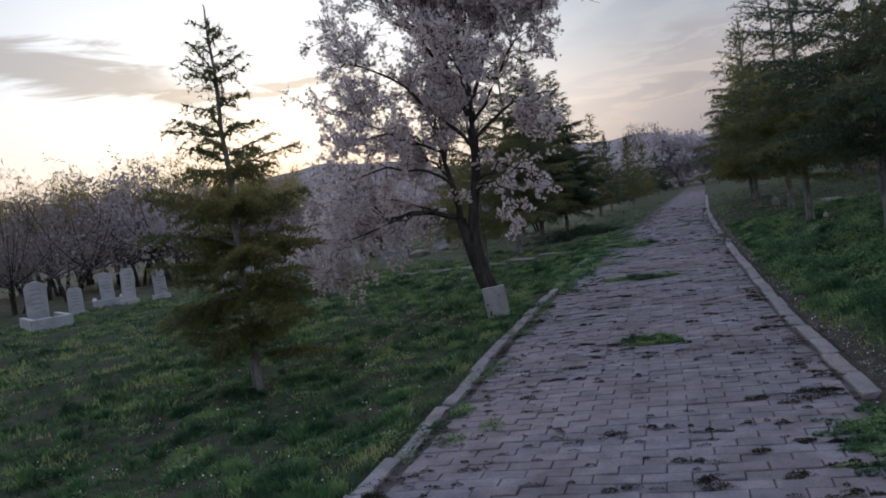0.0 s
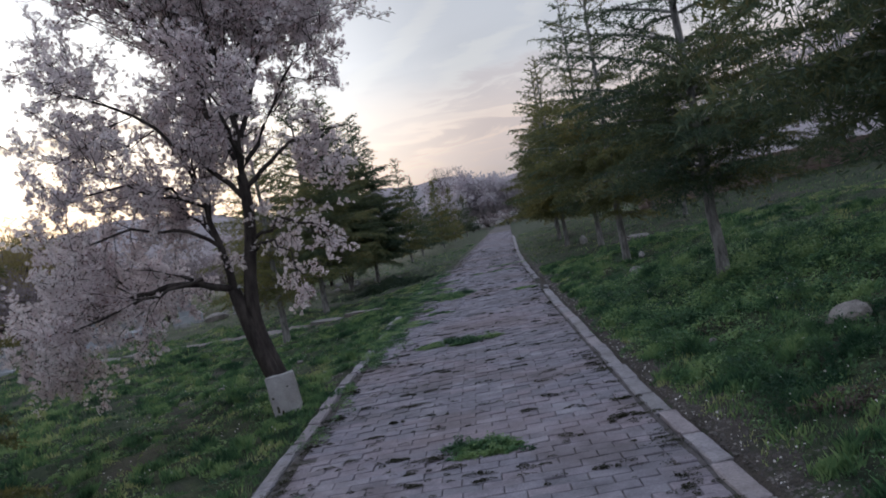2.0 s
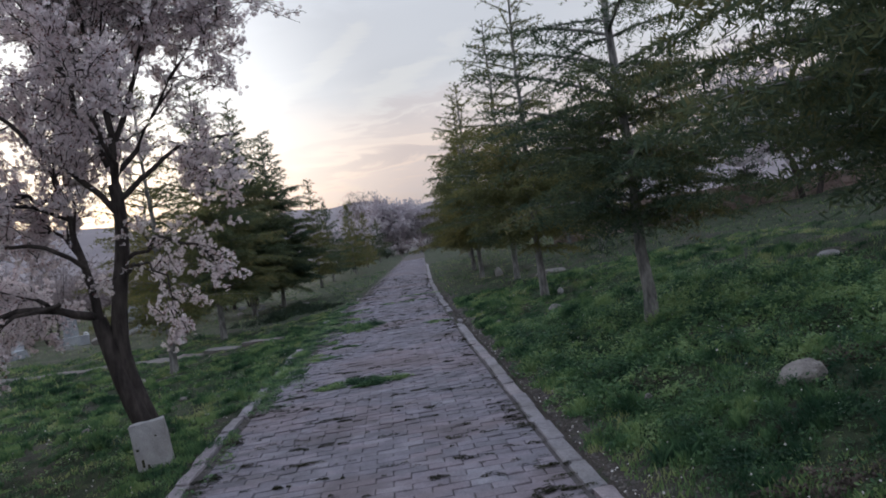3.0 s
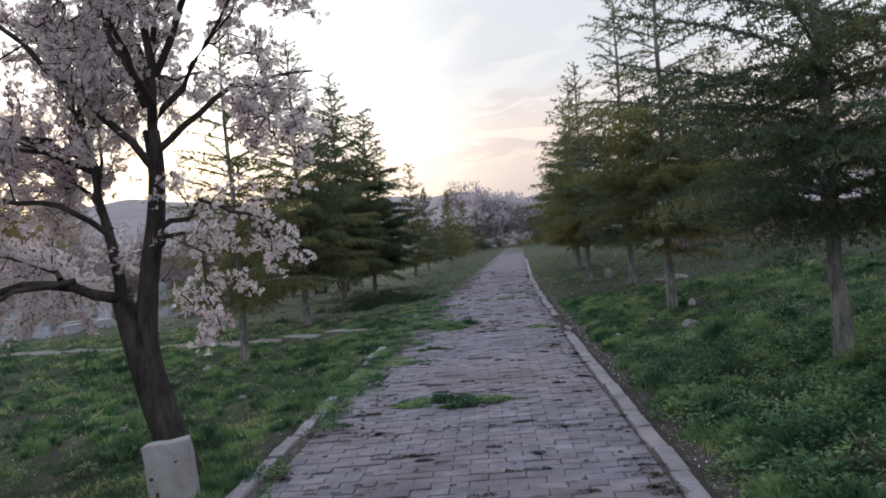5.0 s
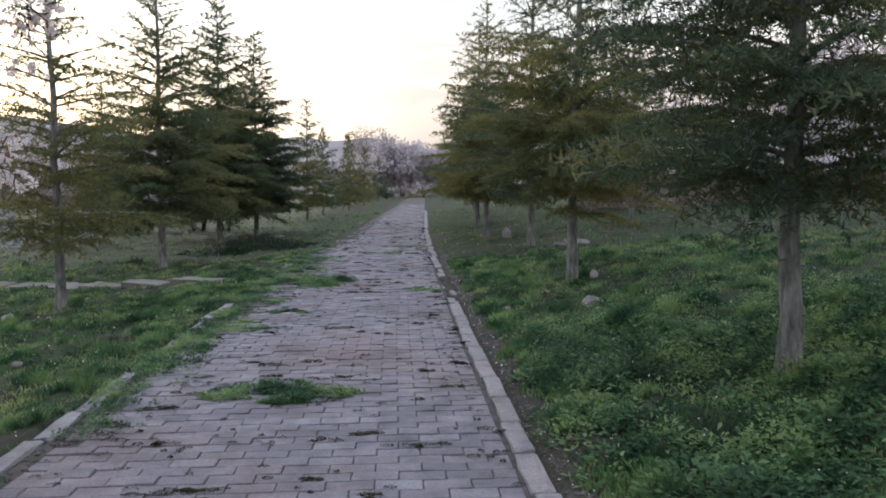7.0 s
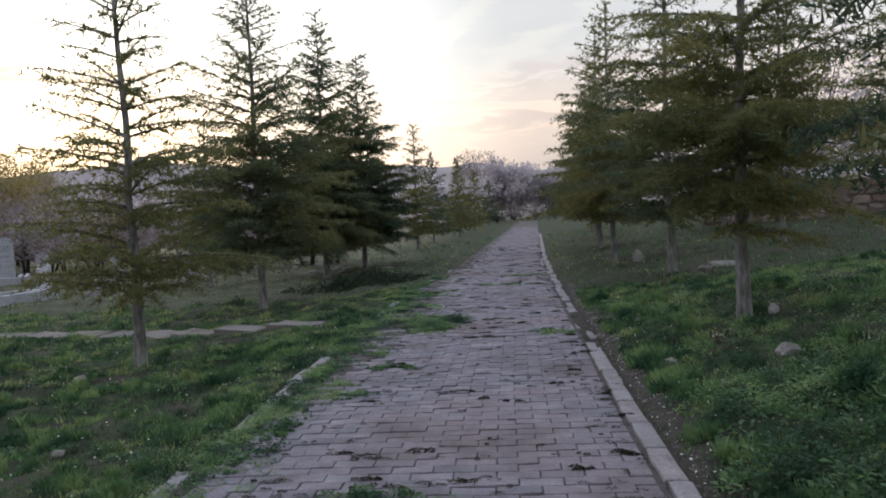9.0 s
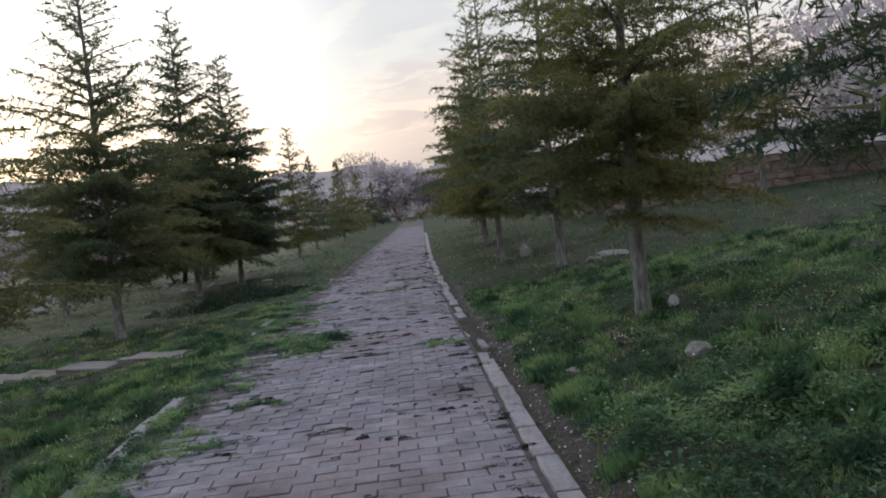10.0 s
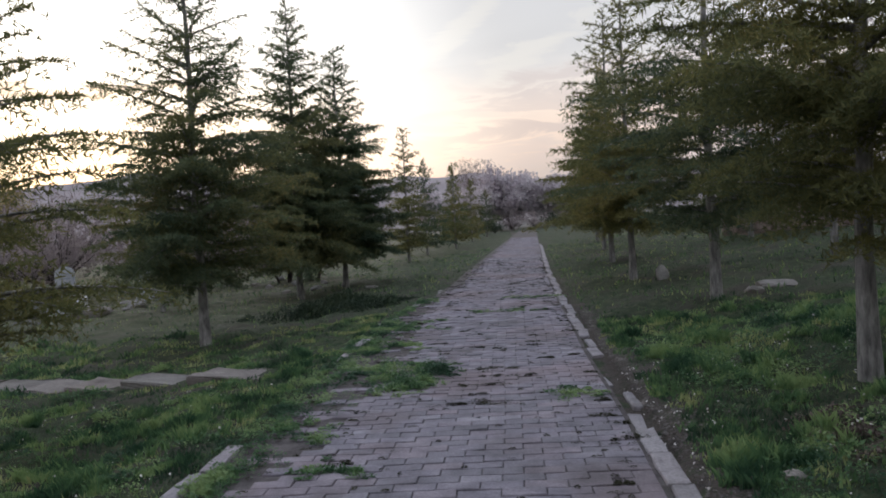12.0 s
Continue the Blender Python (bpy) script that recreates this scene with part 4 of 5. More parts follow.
loose_stone("boulder", "large pale limestone boulder half sunk in the grassy bank", 7, 1.52, 7.25, 0.165, 0.13, 0.115, 0.22, 15)
loose_stone("rock", "pale rounded rock lying in the grass below a cedar", 8, 1.3, 13.56, 0.10, 0.085, 0.065, 0.25, 30)
loose_stone("stone", "small flat pale stone in the grass", 9, 0.72, 13.0, 0.07, 0.05, 0.03, 0.3)
loose_stone("stone", "small flat pale stone in the grass", 10, 2.35, 7.4, 0.10, 0.06, 0.03, 0.3)
loose_stone("stone", "small flat pale stone in the grass", 12, 2.5, 6.9, 0.12, 0.05, 0.04, 0.3)
loose_stone("stone", "pale stone half buried in the lawn", 13, -4.85, 15.0, 0.11, 0.08, 0.05, 0.3)
loose_stone("stone", "pale stone half buried in the lawn", 14, -4.05, 16.1, 0.10, 0.07, 0.05, 0.3)
loose_stone("stone", "pale stone half buried in the lawn", 15, -3.6, 12.4, 0.05, 0.04, 0.035, 0.3)
loose_stone("stone", "pale stone half buried in the lawn", 16, -4.3, 11.2, 0.06, 0.05, 0.04, 0.3)
loose_stone("rock", "pale rubble stone lying in rough grass before the graves", 26, -10.2, 25.3, 0.24, 0.16, 0.15, 0.2, 20)
loose_stone("rock", "pale rubble stone lying in rough grass before the graves", 27, -9.6, 26.6, 0.5, 0.3, 0.16, 0.3, 60)
loose_stone("rock", "pale rubble stone lying in rough grass before the graves", 28, -8.9, 27.4, 0.3, 0.2, 0.14, 0.3, 140)
for k in range(16):
    u, w, m = (k * 0.618) % 1, (k * 0.414) % 1, (k * 0.273) % 1
    loose_stone("stone", "pale broken stone scattered in the dry grass", 400 + k, -10.5 + 7.0 * u, 26.5 + 8.0 * w, 0.1 + 0.16 * m, 0.08 + 0.1 * u, 0.05 + 0.06 * w, 0.3, 360 * m)
loose_stone("rock", "flat white stone lying on the grassy bank", 31, 4.35, 11.8, 0.24, 0.12, 0.06, 0.15, 20, WHITE_STONE)
loose_stone("stone", "small pale stone among dry litter", 32, 0.6, 7.88, 0.045, 0.035, 0.03, 0.2)
loose_stone("stone", "small pale stone among dry litter", 33, 0.78, 8.0, 0.035, 0.03, 0.025, 0.2)
loose_stone("stone", "small pale stone in the grass", 34, 0.53, 13.9, 0.06, 0.04, 0.03, 0.2)
loose_stone("stone", "lilac-grey stone leaning at the foot of a cedar", 35, 1.76, 15.25, 0.05, 0.04, 0.075, 0.15, 0, WHITE_STONE)
loose_stone("stump", "pale sawn stump beside a cedar trunk", 17, 1.95, 24.0, 0.11, 0.10, 0.17, 0.15, 0, ROCK)
loose_stone("rock", "long pale slab of rock lying on a grassy mound", 18, 2.9, 21.2, 0.32, 0.16, 0.09, 0.5, 10)
loose_stone("rock", "grey rock beside the grassy mound", 19, 2.5, 20.8, 0.16, 0.12, 0.08, 0.25, 50)


def side_slabs():
    """A broken line of old concrete slabs leading off across the lawn."""
    rng = np.random.default_rng(4)
    x, y = -3.0, 17.75
    for k in range(11):
        long = rng.uniform(0.5, 0.85)
        cx, cy = x - long / 2, y + long * 0.11
        ob = part("slab", block(long - 0.03, rng.uniform(0.42, 0.6), 0.09, 60 + k, 0.012, 0.012, 3), SLAB)
        z = ground_z(cx, cy) - 0.068 + rng.uniform(-0.008, 0.008)
        ob.matrix_basis = pose(cx, cy, z, rng.uniform(-2, 2), rng.uniform(-2, 4), -14 + rng.uniform(-5, 5))
        tagged(ob, "worn concrete slab sunk in the lawn with grass between", "slab", "slab walk across the lawn")
        x, y = x - long, y + long * 0.25


side_slabs()


def headstone_mesh(w, tall, deep, round_top=True):
    bm = bmesh.new()
    pts = [(-w / 2, 0), (w / 2, 0)]
    if round_top:
        pts += [(w / 2 * math.cos(t), tall - w / 2 * 0.8 + w / 2 * 0.8 * math.sin(t)) for t in np.linspace(0, math.pi, 11)]
    else:
        pts += [(w / 2, tall * 0.9), (w * 0.3, tall), (-w * 0.3, tall), (-w / 2, tall * 0.9)]
    vs = [bm.verts.new((x, -deep / 2, z)) for x, z in pts]
    f = bm.faces.new(vs)
    ext = bmesh.ops.extrude_face_region(bm, geom=[f])
    bmesh.ops.translate(bm, vec=(0, deep, 0), verts=[v for v in ext["geom"] if isinstance(v, bmesh.types.BMVert)])
    bmesh.ops.recalc_face_normals(bm, faces=bm.faces[:])
    bmesh.ops.bevel(bm, geom=[e for e in bm.edges if e.calc_face_angle(0) > 0.8], offset=0.012, segments=2, affect="EDGES")
    return bm


def grave(seed, x, y, tall, w, turn, framed=False, round_top=True, label="white marble headstone with a rounded top among weeds"):
    rng = np.random.default_rng(seed)
    g = empty("gravestone", x, y, ground_z(x, y) - 0.03, label, "gravestone", "graves beyond the lawn")
    g.matrix_basis = pose(x, y, ground_z(x, y) - 0.03, 0, 0, turn)
    foot = part("plinth", block(w * 1.4, 0.26, 0.16, seed, 0.004, 0.012, 1), MARBLE, g)
    stone = part("headstone", headstone_mesh(w, tall, 0.09, round_top), MARBLE, g)
    stone.matrix_basis = pose(0, 0, 0.15, rng.uniform(-3, 3), rng.uniform(-3, 3), 0)
    for k in range(5):
        bar = part("text_line", block(w * rng.uniform(0.35, 0.62), 0.006, 0.028, seed + k, 0.0, 0.001, 0), INK, stone)
        bar.matrix_basis = pose(0, -0.047, tall * (0.78 - 0.12 * k))
    if framed:
        for sx, sy, px, py in ((0.12, 1.9, -0.42, -1.0), (0.12, 1.9, 0.42, -1.0), (0.72, 0.12, 0, -1.9)):
            side = part("grave_kerb", block(sx, sy, 0.3, seed + int(px * 10) + 90, 0.004, 0.012, 1), MARBLE, g)
            side.matrix_basis = pose(px, py, 0)
    return g


grave(201, -17.3, 17.1, 1.05, 0.55, 52, True)
grave(202, -17.9, 19.2, 0.75, 0.42, 45, False, False, "grey-white upright gravestone with a chamfered top")
grave(203, -19.3, 22.3, 0.95, 0.45, 40, True)
grave(204, -17.6, 21.2, 1.0, 0.42, 38, False, False, "grey-white upright gravestone with a chamfered top")
grave(205, -16.7, 21.6, 0.85, 0.4, 38)
grave(206, -16.7, 32.0, 1.35, 0.5, 30, True)
grave(207, -17.6, 31.2, 0.7, 0.36, 30)
grave(208, -15.8, 32.5, 0.8, 0.4, 30, True)
grave(209, -14.1, 21.1, 0.75, 0.42, 33)
grave(210, -13.15, 20.9, 0.8, 0.42, 33)
grave(215, -13.3, 25.1, 1.15, 0.46, 30, True)
grave(216, -13.2, 23.5, 0.6, 0.38, 30)
grave(217, -12.1, 23.4, 0.9, 0.45, 165, True, True, "white marble tomb with a headstone and low kerb")
grave(218, -11.55, 25.5, 0.7, 0.4, 165, False, False, "grey-white upright gravestone with a chamfered top")
grave(211, -15.6, 26.8, 0.8, 0.4, 26, False, False, "grey-white upright gravestone with a chamfered top")
grave(212, -11.4, 28.9, 0.9, 0.45, 22, True)
grave(213, -18.4, 15.6, 0.7, 0.4, 55)
grave(214, -9.6, 29.5, 0.7, 0.45, 20)


def shaded_hump(seed, x, y, long, wide, tall, turn, label):
    rng = np.random.default_rng(seed)
    n = 7000
    a, r = rng.uniform(0, 2 * np.pi, n), rng.uniform(0, 1, n) ** 0.7
    ragged = 1 + 0.3 * np.sin(3 * a + seed) + 0.2 * np.sin(7 * a)
    px, py = np.cos(a) * r * long * ragged, np.sin(a) * r * wide * ragged
    pz = tall * (1 - r ** 2) * rng.uniform(0.25, 1, n) * (1 + 0.35 * bumps(px, py, 3.0, seed))
    c, s = math.cos(radians(turn)), math.sin(radians(turn))
    wx, wy = px * c - py * s, px * s + py * c
    base = np.stack([wx, wy, pz + height(x + wx, y + wy) - ground_z(x, y) - 0.02], axis=1)
    v, f = spikes(base, unit(rng.normal(size=(n, 3)) + np.array([0, 0, 0.8])), rng.uniform(0.05, 0.12, n), rng.uniform(0.010, 0.02, n), rng)
    ob = part("shaded_hump", mesh_data("shaded_hump", v, f, COARSE), None)
    ob.matrix_basis = pose(x, y, ground_z(x, y))
    return tagged(ob, label, "shrub")


# a grass hump whose shadow is painted into its dark green
shaded_hump(301, -3.6, 23.6, 1.25, 0.75, 0.3, 20, "low dark grass hump on the lawn with shade in its green")


def rubble_wall():
    """A low wall of rough reddish stones on top of the bank."""
    rng = np.random.default_rng(6)
    a, b = np.array([5.6, 33.5]), np.array([17.5, 24.0])
    run = float(np.linalg.norm(b - a))
    d = (b - a) / run
    turn = math.degrees(math.atan2(d[1], d[0]))
    z0 = min(ground_z(*(a + d * s)) for s in np.linspace(0, run, 9))
    wall = part("wall_bank", block(run, 0.32, 1.45, 1, 0.02, 0.03, 3), WALL_STONE)
    mid = (a + b) / 2
    wall.matrix_basis = pose(mid[0], mid[1], z0 - 0.2, 0, 0, turn)
    tagged(wall, "low wall of rough reddish rubble stone on the bank", "wall", kind="structure")
    shapes = []
    for k in range(6):
        me = bpy.data.meshes.new("stone")
        bm = block(0.42, 0.10, 0.22, 500 + k, 0.02, 0.03, 1)
        bm.to_mesh(me)
        bm.free()
        me.materials.append(WALL_STONE)
        shapes.append(me)
    for row in range(5):
        x = -run / 2 + rng.uniform(0.1, 0.4)
        while x < run / 2 - 0.3:
            st = new("stone", shapes[rng.integers(0, 6)])
            st.parent = wall
            st.matrix_basis = pose(x, -0.17, 0.30 + row * 0.235 + rng.uniform(-0.02, 0.02), 0, 0, rng.uniform(-6, 6))
            x += rng.uniform(0.42, 0.5)


rubble_wall()


# ---- grass and weeds ----
def blades(rng, x, y, tall, wide, lean=0.45):
    """Bent grass blades standing on the ground at x, y."""
    n = len(x)
    a = rng.uniform(0, 2 * np.pi, n)
    side = np.stack([np.cos(a), np.sin(a), np.zeros(n)], axis=1)
    b = rng.uniform(0, 2 * np.pi, n)
    tip = np.stack([np.cos(b), np.sin(b), np.zeros(n)], axis=1) * (tall * lean * rng.uniform(0.2, 1.6, n))[:, None]
    base = np.stack([x, y, height(x, y) - 0.01], axis=1)
    up = np.array([0, 0, 1.0])
    mid = base + up * (tall * 0.6)[:, None] + tip * 0.35
    end = base + up * tall[:, None] + tip
    s0, s1 = side * wide[:, None] / 2, side * wide[:, None] * 0.4
    v = np.stack([base - s0, base + s0, mid + s1, end], axis=1).reshape(-1, 3)
    i = np.arange(n)[:, None] * 4
    return v, np.concatenate([i + np.array([[0, 1, 2]]), i + np.array([[0, 2, 3]])])


def in_slabs(x, y):
    return (x < -3.0) & (np.abs(y - (17.75 - 0.25 * (x + 3.0)) + 0.1 * bumps(x, y, 3.0)) < 0.25)


def lawn(name, label, seed, count, x0, x1, y0, y1, tall, wide, clump=0.35, edge=0.0, power=1.0, spread=1.0):
    rng = np.random.default_rng(seed)
    x, y = x0 + (x1 - x0) * rng.uniform(0, 1, count * 2) ** spread, y0 + (y1 - y0) * rng.uniform(0, 1, count * 2) ** power
    out = (x > kerb_right(y) + 0.13 + edge + 0.12 * bumps(x, y, 4.0, 2.0)) | (x < kerb_left(y) - 0.10 - 0.04 * bumps(x, y, 5.0))
    thick = 0.5 + 0.5 * bumps(x, y, 2.1, 3.0) + 0.35 * bumps(x, y, 6.5, 1.0)
    keep = out & ~in_slabs(x, y) & (rng.uniform(0, 1, len(x)) < np.clip(thick * 1.5 - 0.12 + clump, 0.03, 1))
    x, y, thick = x[keep][:count], y[keep][:count], thick[keep][:count]
    h = tall * rng.uniform(0.4, 1.2, len(x)) * (0.3 + 1.15 * np.clip(thick, 0, 1.4))
    v, f = blades(rng, x, y, h, wide * rng.uniform(0.6, 1.3, len(x)))
    ob = new(name, mesh_data(name, v, f, GRASS))
    return tagged(ob, label, "grass", kind="stuff")


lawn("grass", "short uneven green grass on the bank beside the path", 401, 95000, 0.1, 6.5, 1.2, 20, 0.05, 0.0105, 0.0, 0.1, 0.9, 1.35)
lawn("grass", "short uneven green grass on the lawn beside the path", 402, 115000, -2.5, -10.5, 1.2, 22, 0.045, 0.0095, 0.0, 0.0, 0.9, 1.5)
lawn("grass", "rough grey-green grass reaching to the graves", 404, 70000, -5.5, -19, 3, 22, 0.075, 0.024, 0.1)
lawn("grass", "rough distant grass under the cedars", 403, 44000, -20, 14, 9, 46, 0.07, 0.02, 0.0, 0.1)


def leafy(rng, cx, cy, rx, ry, n, size, rise, level=None, turn=0.0):
    """Broad little leaves in a low rosette clump."""
    a, r = rng.uniform(0, 2 * np.pi, n), np.sqrt(rng.uniform(0, 1, n))
    px, py = np.cos(a) * r * rx, np.sin(a) * r * ry
    c, s = math.cos(turn), math.sin(turn)
    x, y = cx + px * c - py * s, cy + px * s + py * c
    z = (height(x, y) if level is None else np.full(n, level)) + rng.uniform(0, 1, n) * rise * (1.05 - r ** 2)
    p = np.stack([x, y, z], axis=1)
    d = unit(np.stack([np.cos(a) + rng.normal(0, 0.6, n), np.sin(a) + rng.normal(0, 0.6, n), rng.uniform(0.0, 1.1, n)], axis=1))
    side = unit(np.cross(d, np.array([0, 0, 1.0]) + rng.normal(0, 0.3, (n, 3))))
    L = size * rng.uniform(0.6, 1.3, n)
    w = L * rng.uniform(0.3, 0.6, n)
    mid = p + d * (L * 0.55)[:, None]
    end = p + d * L[:, None] - np.array([0, 0, 1.0]) * (L * 0.2)[:, None]
    v = np.stack([p, mid + side * w[:, None] / 2, end, mid - side * w[:, None] / 2], axis=1).reshape(-1, 3)
    return v, np.arange(4 * n).reshape(-1, 4)


def joined(pieces):
    vs, fs, n = [], [], 0
    for v, f in pieces:
        vs.append(v), fs.append(f + n)
        n += len(v)
    return np.concatenate(vs), np.concatenate(fs)


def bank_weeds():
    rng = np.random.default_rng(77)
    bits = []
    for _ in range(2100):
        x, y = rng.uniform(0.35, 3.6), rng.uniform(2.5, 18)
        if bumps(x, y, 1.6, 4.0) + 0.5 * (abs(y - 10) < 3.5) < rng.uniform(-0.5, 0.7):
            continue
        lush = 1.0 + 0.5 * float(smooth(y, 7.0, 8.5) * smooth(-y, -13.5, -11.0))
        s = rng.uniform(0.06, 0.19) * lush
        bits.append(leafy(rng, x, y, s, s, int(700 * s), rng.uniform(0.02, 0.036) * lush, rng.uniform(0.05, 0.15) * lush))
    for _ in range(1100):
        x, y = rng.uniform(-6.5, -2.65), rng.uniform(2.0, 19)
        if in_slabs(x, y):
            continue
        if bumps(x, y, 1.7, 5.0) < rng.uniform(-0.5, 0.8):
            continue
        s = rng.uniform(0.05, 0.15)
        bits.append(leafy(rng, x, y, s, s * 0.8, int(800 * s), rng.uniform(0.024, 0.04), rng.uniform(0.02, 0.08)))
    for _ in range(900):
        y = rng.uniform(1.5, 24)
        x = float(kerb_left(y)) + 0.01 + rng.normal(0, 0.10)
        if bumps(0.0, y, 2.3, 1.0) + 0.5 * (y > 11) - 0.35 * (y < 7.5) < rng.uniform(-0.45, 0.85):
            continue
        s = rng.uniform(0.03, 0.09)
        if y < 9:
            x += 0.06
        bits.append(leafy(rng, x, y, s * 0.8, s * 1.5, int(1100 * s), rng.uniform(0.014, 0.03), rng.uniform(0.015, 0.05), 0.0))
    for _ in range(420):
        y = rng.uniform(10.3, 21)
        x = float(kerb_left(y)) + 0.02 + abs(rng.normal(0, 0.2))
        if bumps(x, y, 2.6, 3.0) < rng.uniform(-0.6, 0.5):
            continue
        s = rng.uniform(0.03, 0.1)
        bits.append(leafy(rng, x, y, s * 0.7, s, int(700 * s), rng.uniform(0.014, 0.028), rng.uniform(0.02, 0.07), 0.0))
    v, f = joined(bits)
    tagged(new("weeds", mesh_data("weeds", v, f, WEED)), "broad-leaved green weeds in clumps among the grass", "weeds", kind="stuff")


bank_weeds()


def litter_patch(seed, x, y, rx, ry):
    """A bare place on the bank strewn with dry leaves, clods and grit."""
    rng = np.random.default_rng(seed)
    bits = [leafy(rng, x + rng.normal(0, rx * 0.5), y + rng.normal(0, ry * 0.5), rng.uniform(0.03, 0.09), rng.uniform(0.03, 0.08), 60, rng.uniform(0.014, 0.03), 0.03) for _ in range(int(420 * rx * ry) + 14)]
    v, f = joined(bits)
    v[:, 2] += 0.012
    tagged(new("leaf_litter", mesh_data("leaf_litter", v, f, LITTER)), "dry brown leaf litter and clods on bare soil", "litter", kind="stuff")


for k, (x, y, rx, ry) in enumerate(((0.65, 8.2, 0.2, 0.24), (0.98, 14.4, 0.26, 0.4), (2.0, 7.55, 0.3, 0.3), (2.9, 10.9, 0.35, 0.3), (0.9, 6.0, 0.25, 0.3))):
    litter_patch(800 + k, x, y, rx, ry)


def grass_tufts(name, label, seed, count, x0, x1, y0, y1, tall, mat):
    """Upright clumps of blades that fan out of one root."""
    rng = np.random.default_rng(seed)
    many = 11
    mx, my = x0 + (x1 - x0) * rng.uniform(0, 1, count) ** 1.3, rng.uniform(y0, y1, count)
    keep = rng.uniform(0, 1, count) < np.clip(0.55 + 0.6 * bumps(mx, my, 1.5, 4.0), 0.08, 1)
    mx, my = mx[keep], my[keep]
    size, rank = rng.uniform(0.08, 0.24, len(mx)).repeat(many), rng.uniform(0.4, 1.25, len(mx)).repeat(many)
    a, r = rng.uniform(0, 2 * np.pi, len(size)), np.sqrt(rng.uniform(0, 1, len(size)))
    cx, cy = mx.repeat(many) + np.cos(a) * r * size, my.repeat(many) + np.sin(a) * r * size
    out = ((cx > kerb_right(cy) + 0.24) | (cx < kerb_left(cy) - 0.12)) & ~in_slabs(cx, cy)
    cx, cy, lush = cx[out], cy[out], (rank * (1.15 - 0.75 * r * r))[out]
    per = 34
    wide = rng.uniform(0.02, 0.06, len(cx)).repeat(per)
    a, r = rng.uniform(0, 2 * np.pi, len(wide)), np.sqrt(rng.uniform(0, 1, len(wide)))
    x, y = cx.repeat(per) + np.cos(a) * r * wide, cy.repeat(per) + np.sin(a) * r * wide
    h = tall * ((0.3 + 0.75 * lush) * rng.uniform(0.75, 1.2, len(cx))).repeat(per) * rng.uniform(0.45, 1.1, len(wide))
    v, f = blades(rng, x, y, h, rng.uniform(0.005, 0.0115, len(wide)), 0.45)
    tagged(new(name, mesh_data(name, v, f, mat)), label, "grass", kind="stuff")


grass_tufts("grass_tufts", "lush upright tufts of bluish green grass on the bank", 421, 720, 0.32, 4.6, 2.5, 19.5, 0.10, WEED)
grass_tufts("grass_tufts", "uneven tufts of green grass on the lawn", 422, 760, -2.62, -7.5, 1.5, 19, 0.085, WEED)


def weed_patch(seed, x, y, rx, ry, n, label, rise=0.05, turn=0.0):
    """Low weeds in broken tufts along the joints, with gaps between."""
    rng = np.random.default_rng(seed)
    bits = []
    tufts = max(6, n // 24)
    # a few ragged clumps with bare paving between them
    hubs = [(math.cos(t) * q * rx, math.sin(t) * q * ry, rng.uniform(0.18, 0.45)) for t, q in zip(rng.uniform(0, 6.28, 9), rng.uniform(0.1, 1.0, 9))]
    for _ in range(tufts):
        hx, hy, wide = hubs[rng.integers(0, 9)]
        px, py = hx + rng.normal(0, wide * rx), hy + rng.normal(0, wide * 0.5 * ry)
        r = min(1.0, math.hypot((px - hx) / (0.6 * rx), (py - hy) / (0.6 * ry)))
        py = round(py / 0.112) * 0.112 + rng.normal(0, 0.02) if ry > 0.1 else py
        bits.append(leafy(rng, px, py, rng.uniform(0.02, 0.085), rng.uniform(0.012, 0.042), int(rng.uniform(30, 90)), 0.023 if n > 500 else 0.011, rise * rng.uniform(0.15, 1.0) * (1.1 - r), 0.001))
    v, f = joined(bits)
    patch = part("weed_patch", mesh_data("weed_patch", v, f, WEED if n > 500 else MOSS), None)
    patch.matrix_basis = pose(x, y, 0, 0, 0, math.degrees(turn))
    tagged(patch, label, "weeds", "weed patches in the paving", kind="stuff")
    return patch


GROWN = "mat of low green weeds grown through the paving joints"
weed_patch(501, -1.1, 6.58, 0.18, 0.16, 2600, GROWN, 0.11)
weed_patch(502, -1.46, 6.56, 0.24, 0.05, 490, "thin dark line of weeds along a paving joint", 0.025)
weed_patch(503, -1.32, 11.12, 0.36, 0.34, 3000, GROWN, 0.09)
weed_patch(504, -0.98, 11.55, 0.2, 0.06, 260, "thin dark line of weeds along a paving joint", 0.03)
weed_patch(505, -1.68, 17.2, 0.36, 0.8, 5200, "lush dark green mat of weeds grown over broken paving", 0.16, 0.1)
weed_patch(506, -1.95, 18.6, 0.4, 0.6, 1500, GROWN, 0.06)
weed_patch(507, -1.03, 15.96, 0.4, 0.045, 490, "thin dark line of weeds along a paving joint", 0.05, -0.06)
weed_patch(508, -2.15, 15.3, 0.3, 0.5, 800, GROWN, 0.05)
weed_patch(509, -2.28, 12.2, 0.2, 0.7, 900, GROWN, 0.05)
weed_patch(510, -0.7, 21.6, 0.55, 0.3, 600, GROWN, 0.05)
weed_patch(511, -0.45, 23.5, 0.55, 0.35, 600, GROWN, 0.05)
weed_patch(512, -2.2, 10.2, 0.14, 0.28, 350, GROWN, 0.04)
weed_patch(518, -2.05, 13.6, 0.24, 0.3, 700, GROWN, 0.05)
weed_patch(519, -1.75, 14.5, 0.2, 0.2, 520, GROWN, 0.04)
weed_patch(520, -2.35, 14.2, 0.16, 0.5, 800, GROWN, 0.06)
weed_patch(521, -2.25, 17.4, 0.3, 0.35, 800, GROWN, 0.06)
weed_patch(522, -0.25, 16.2, 0.16, 0.4, 520, GROWN, 0.04)
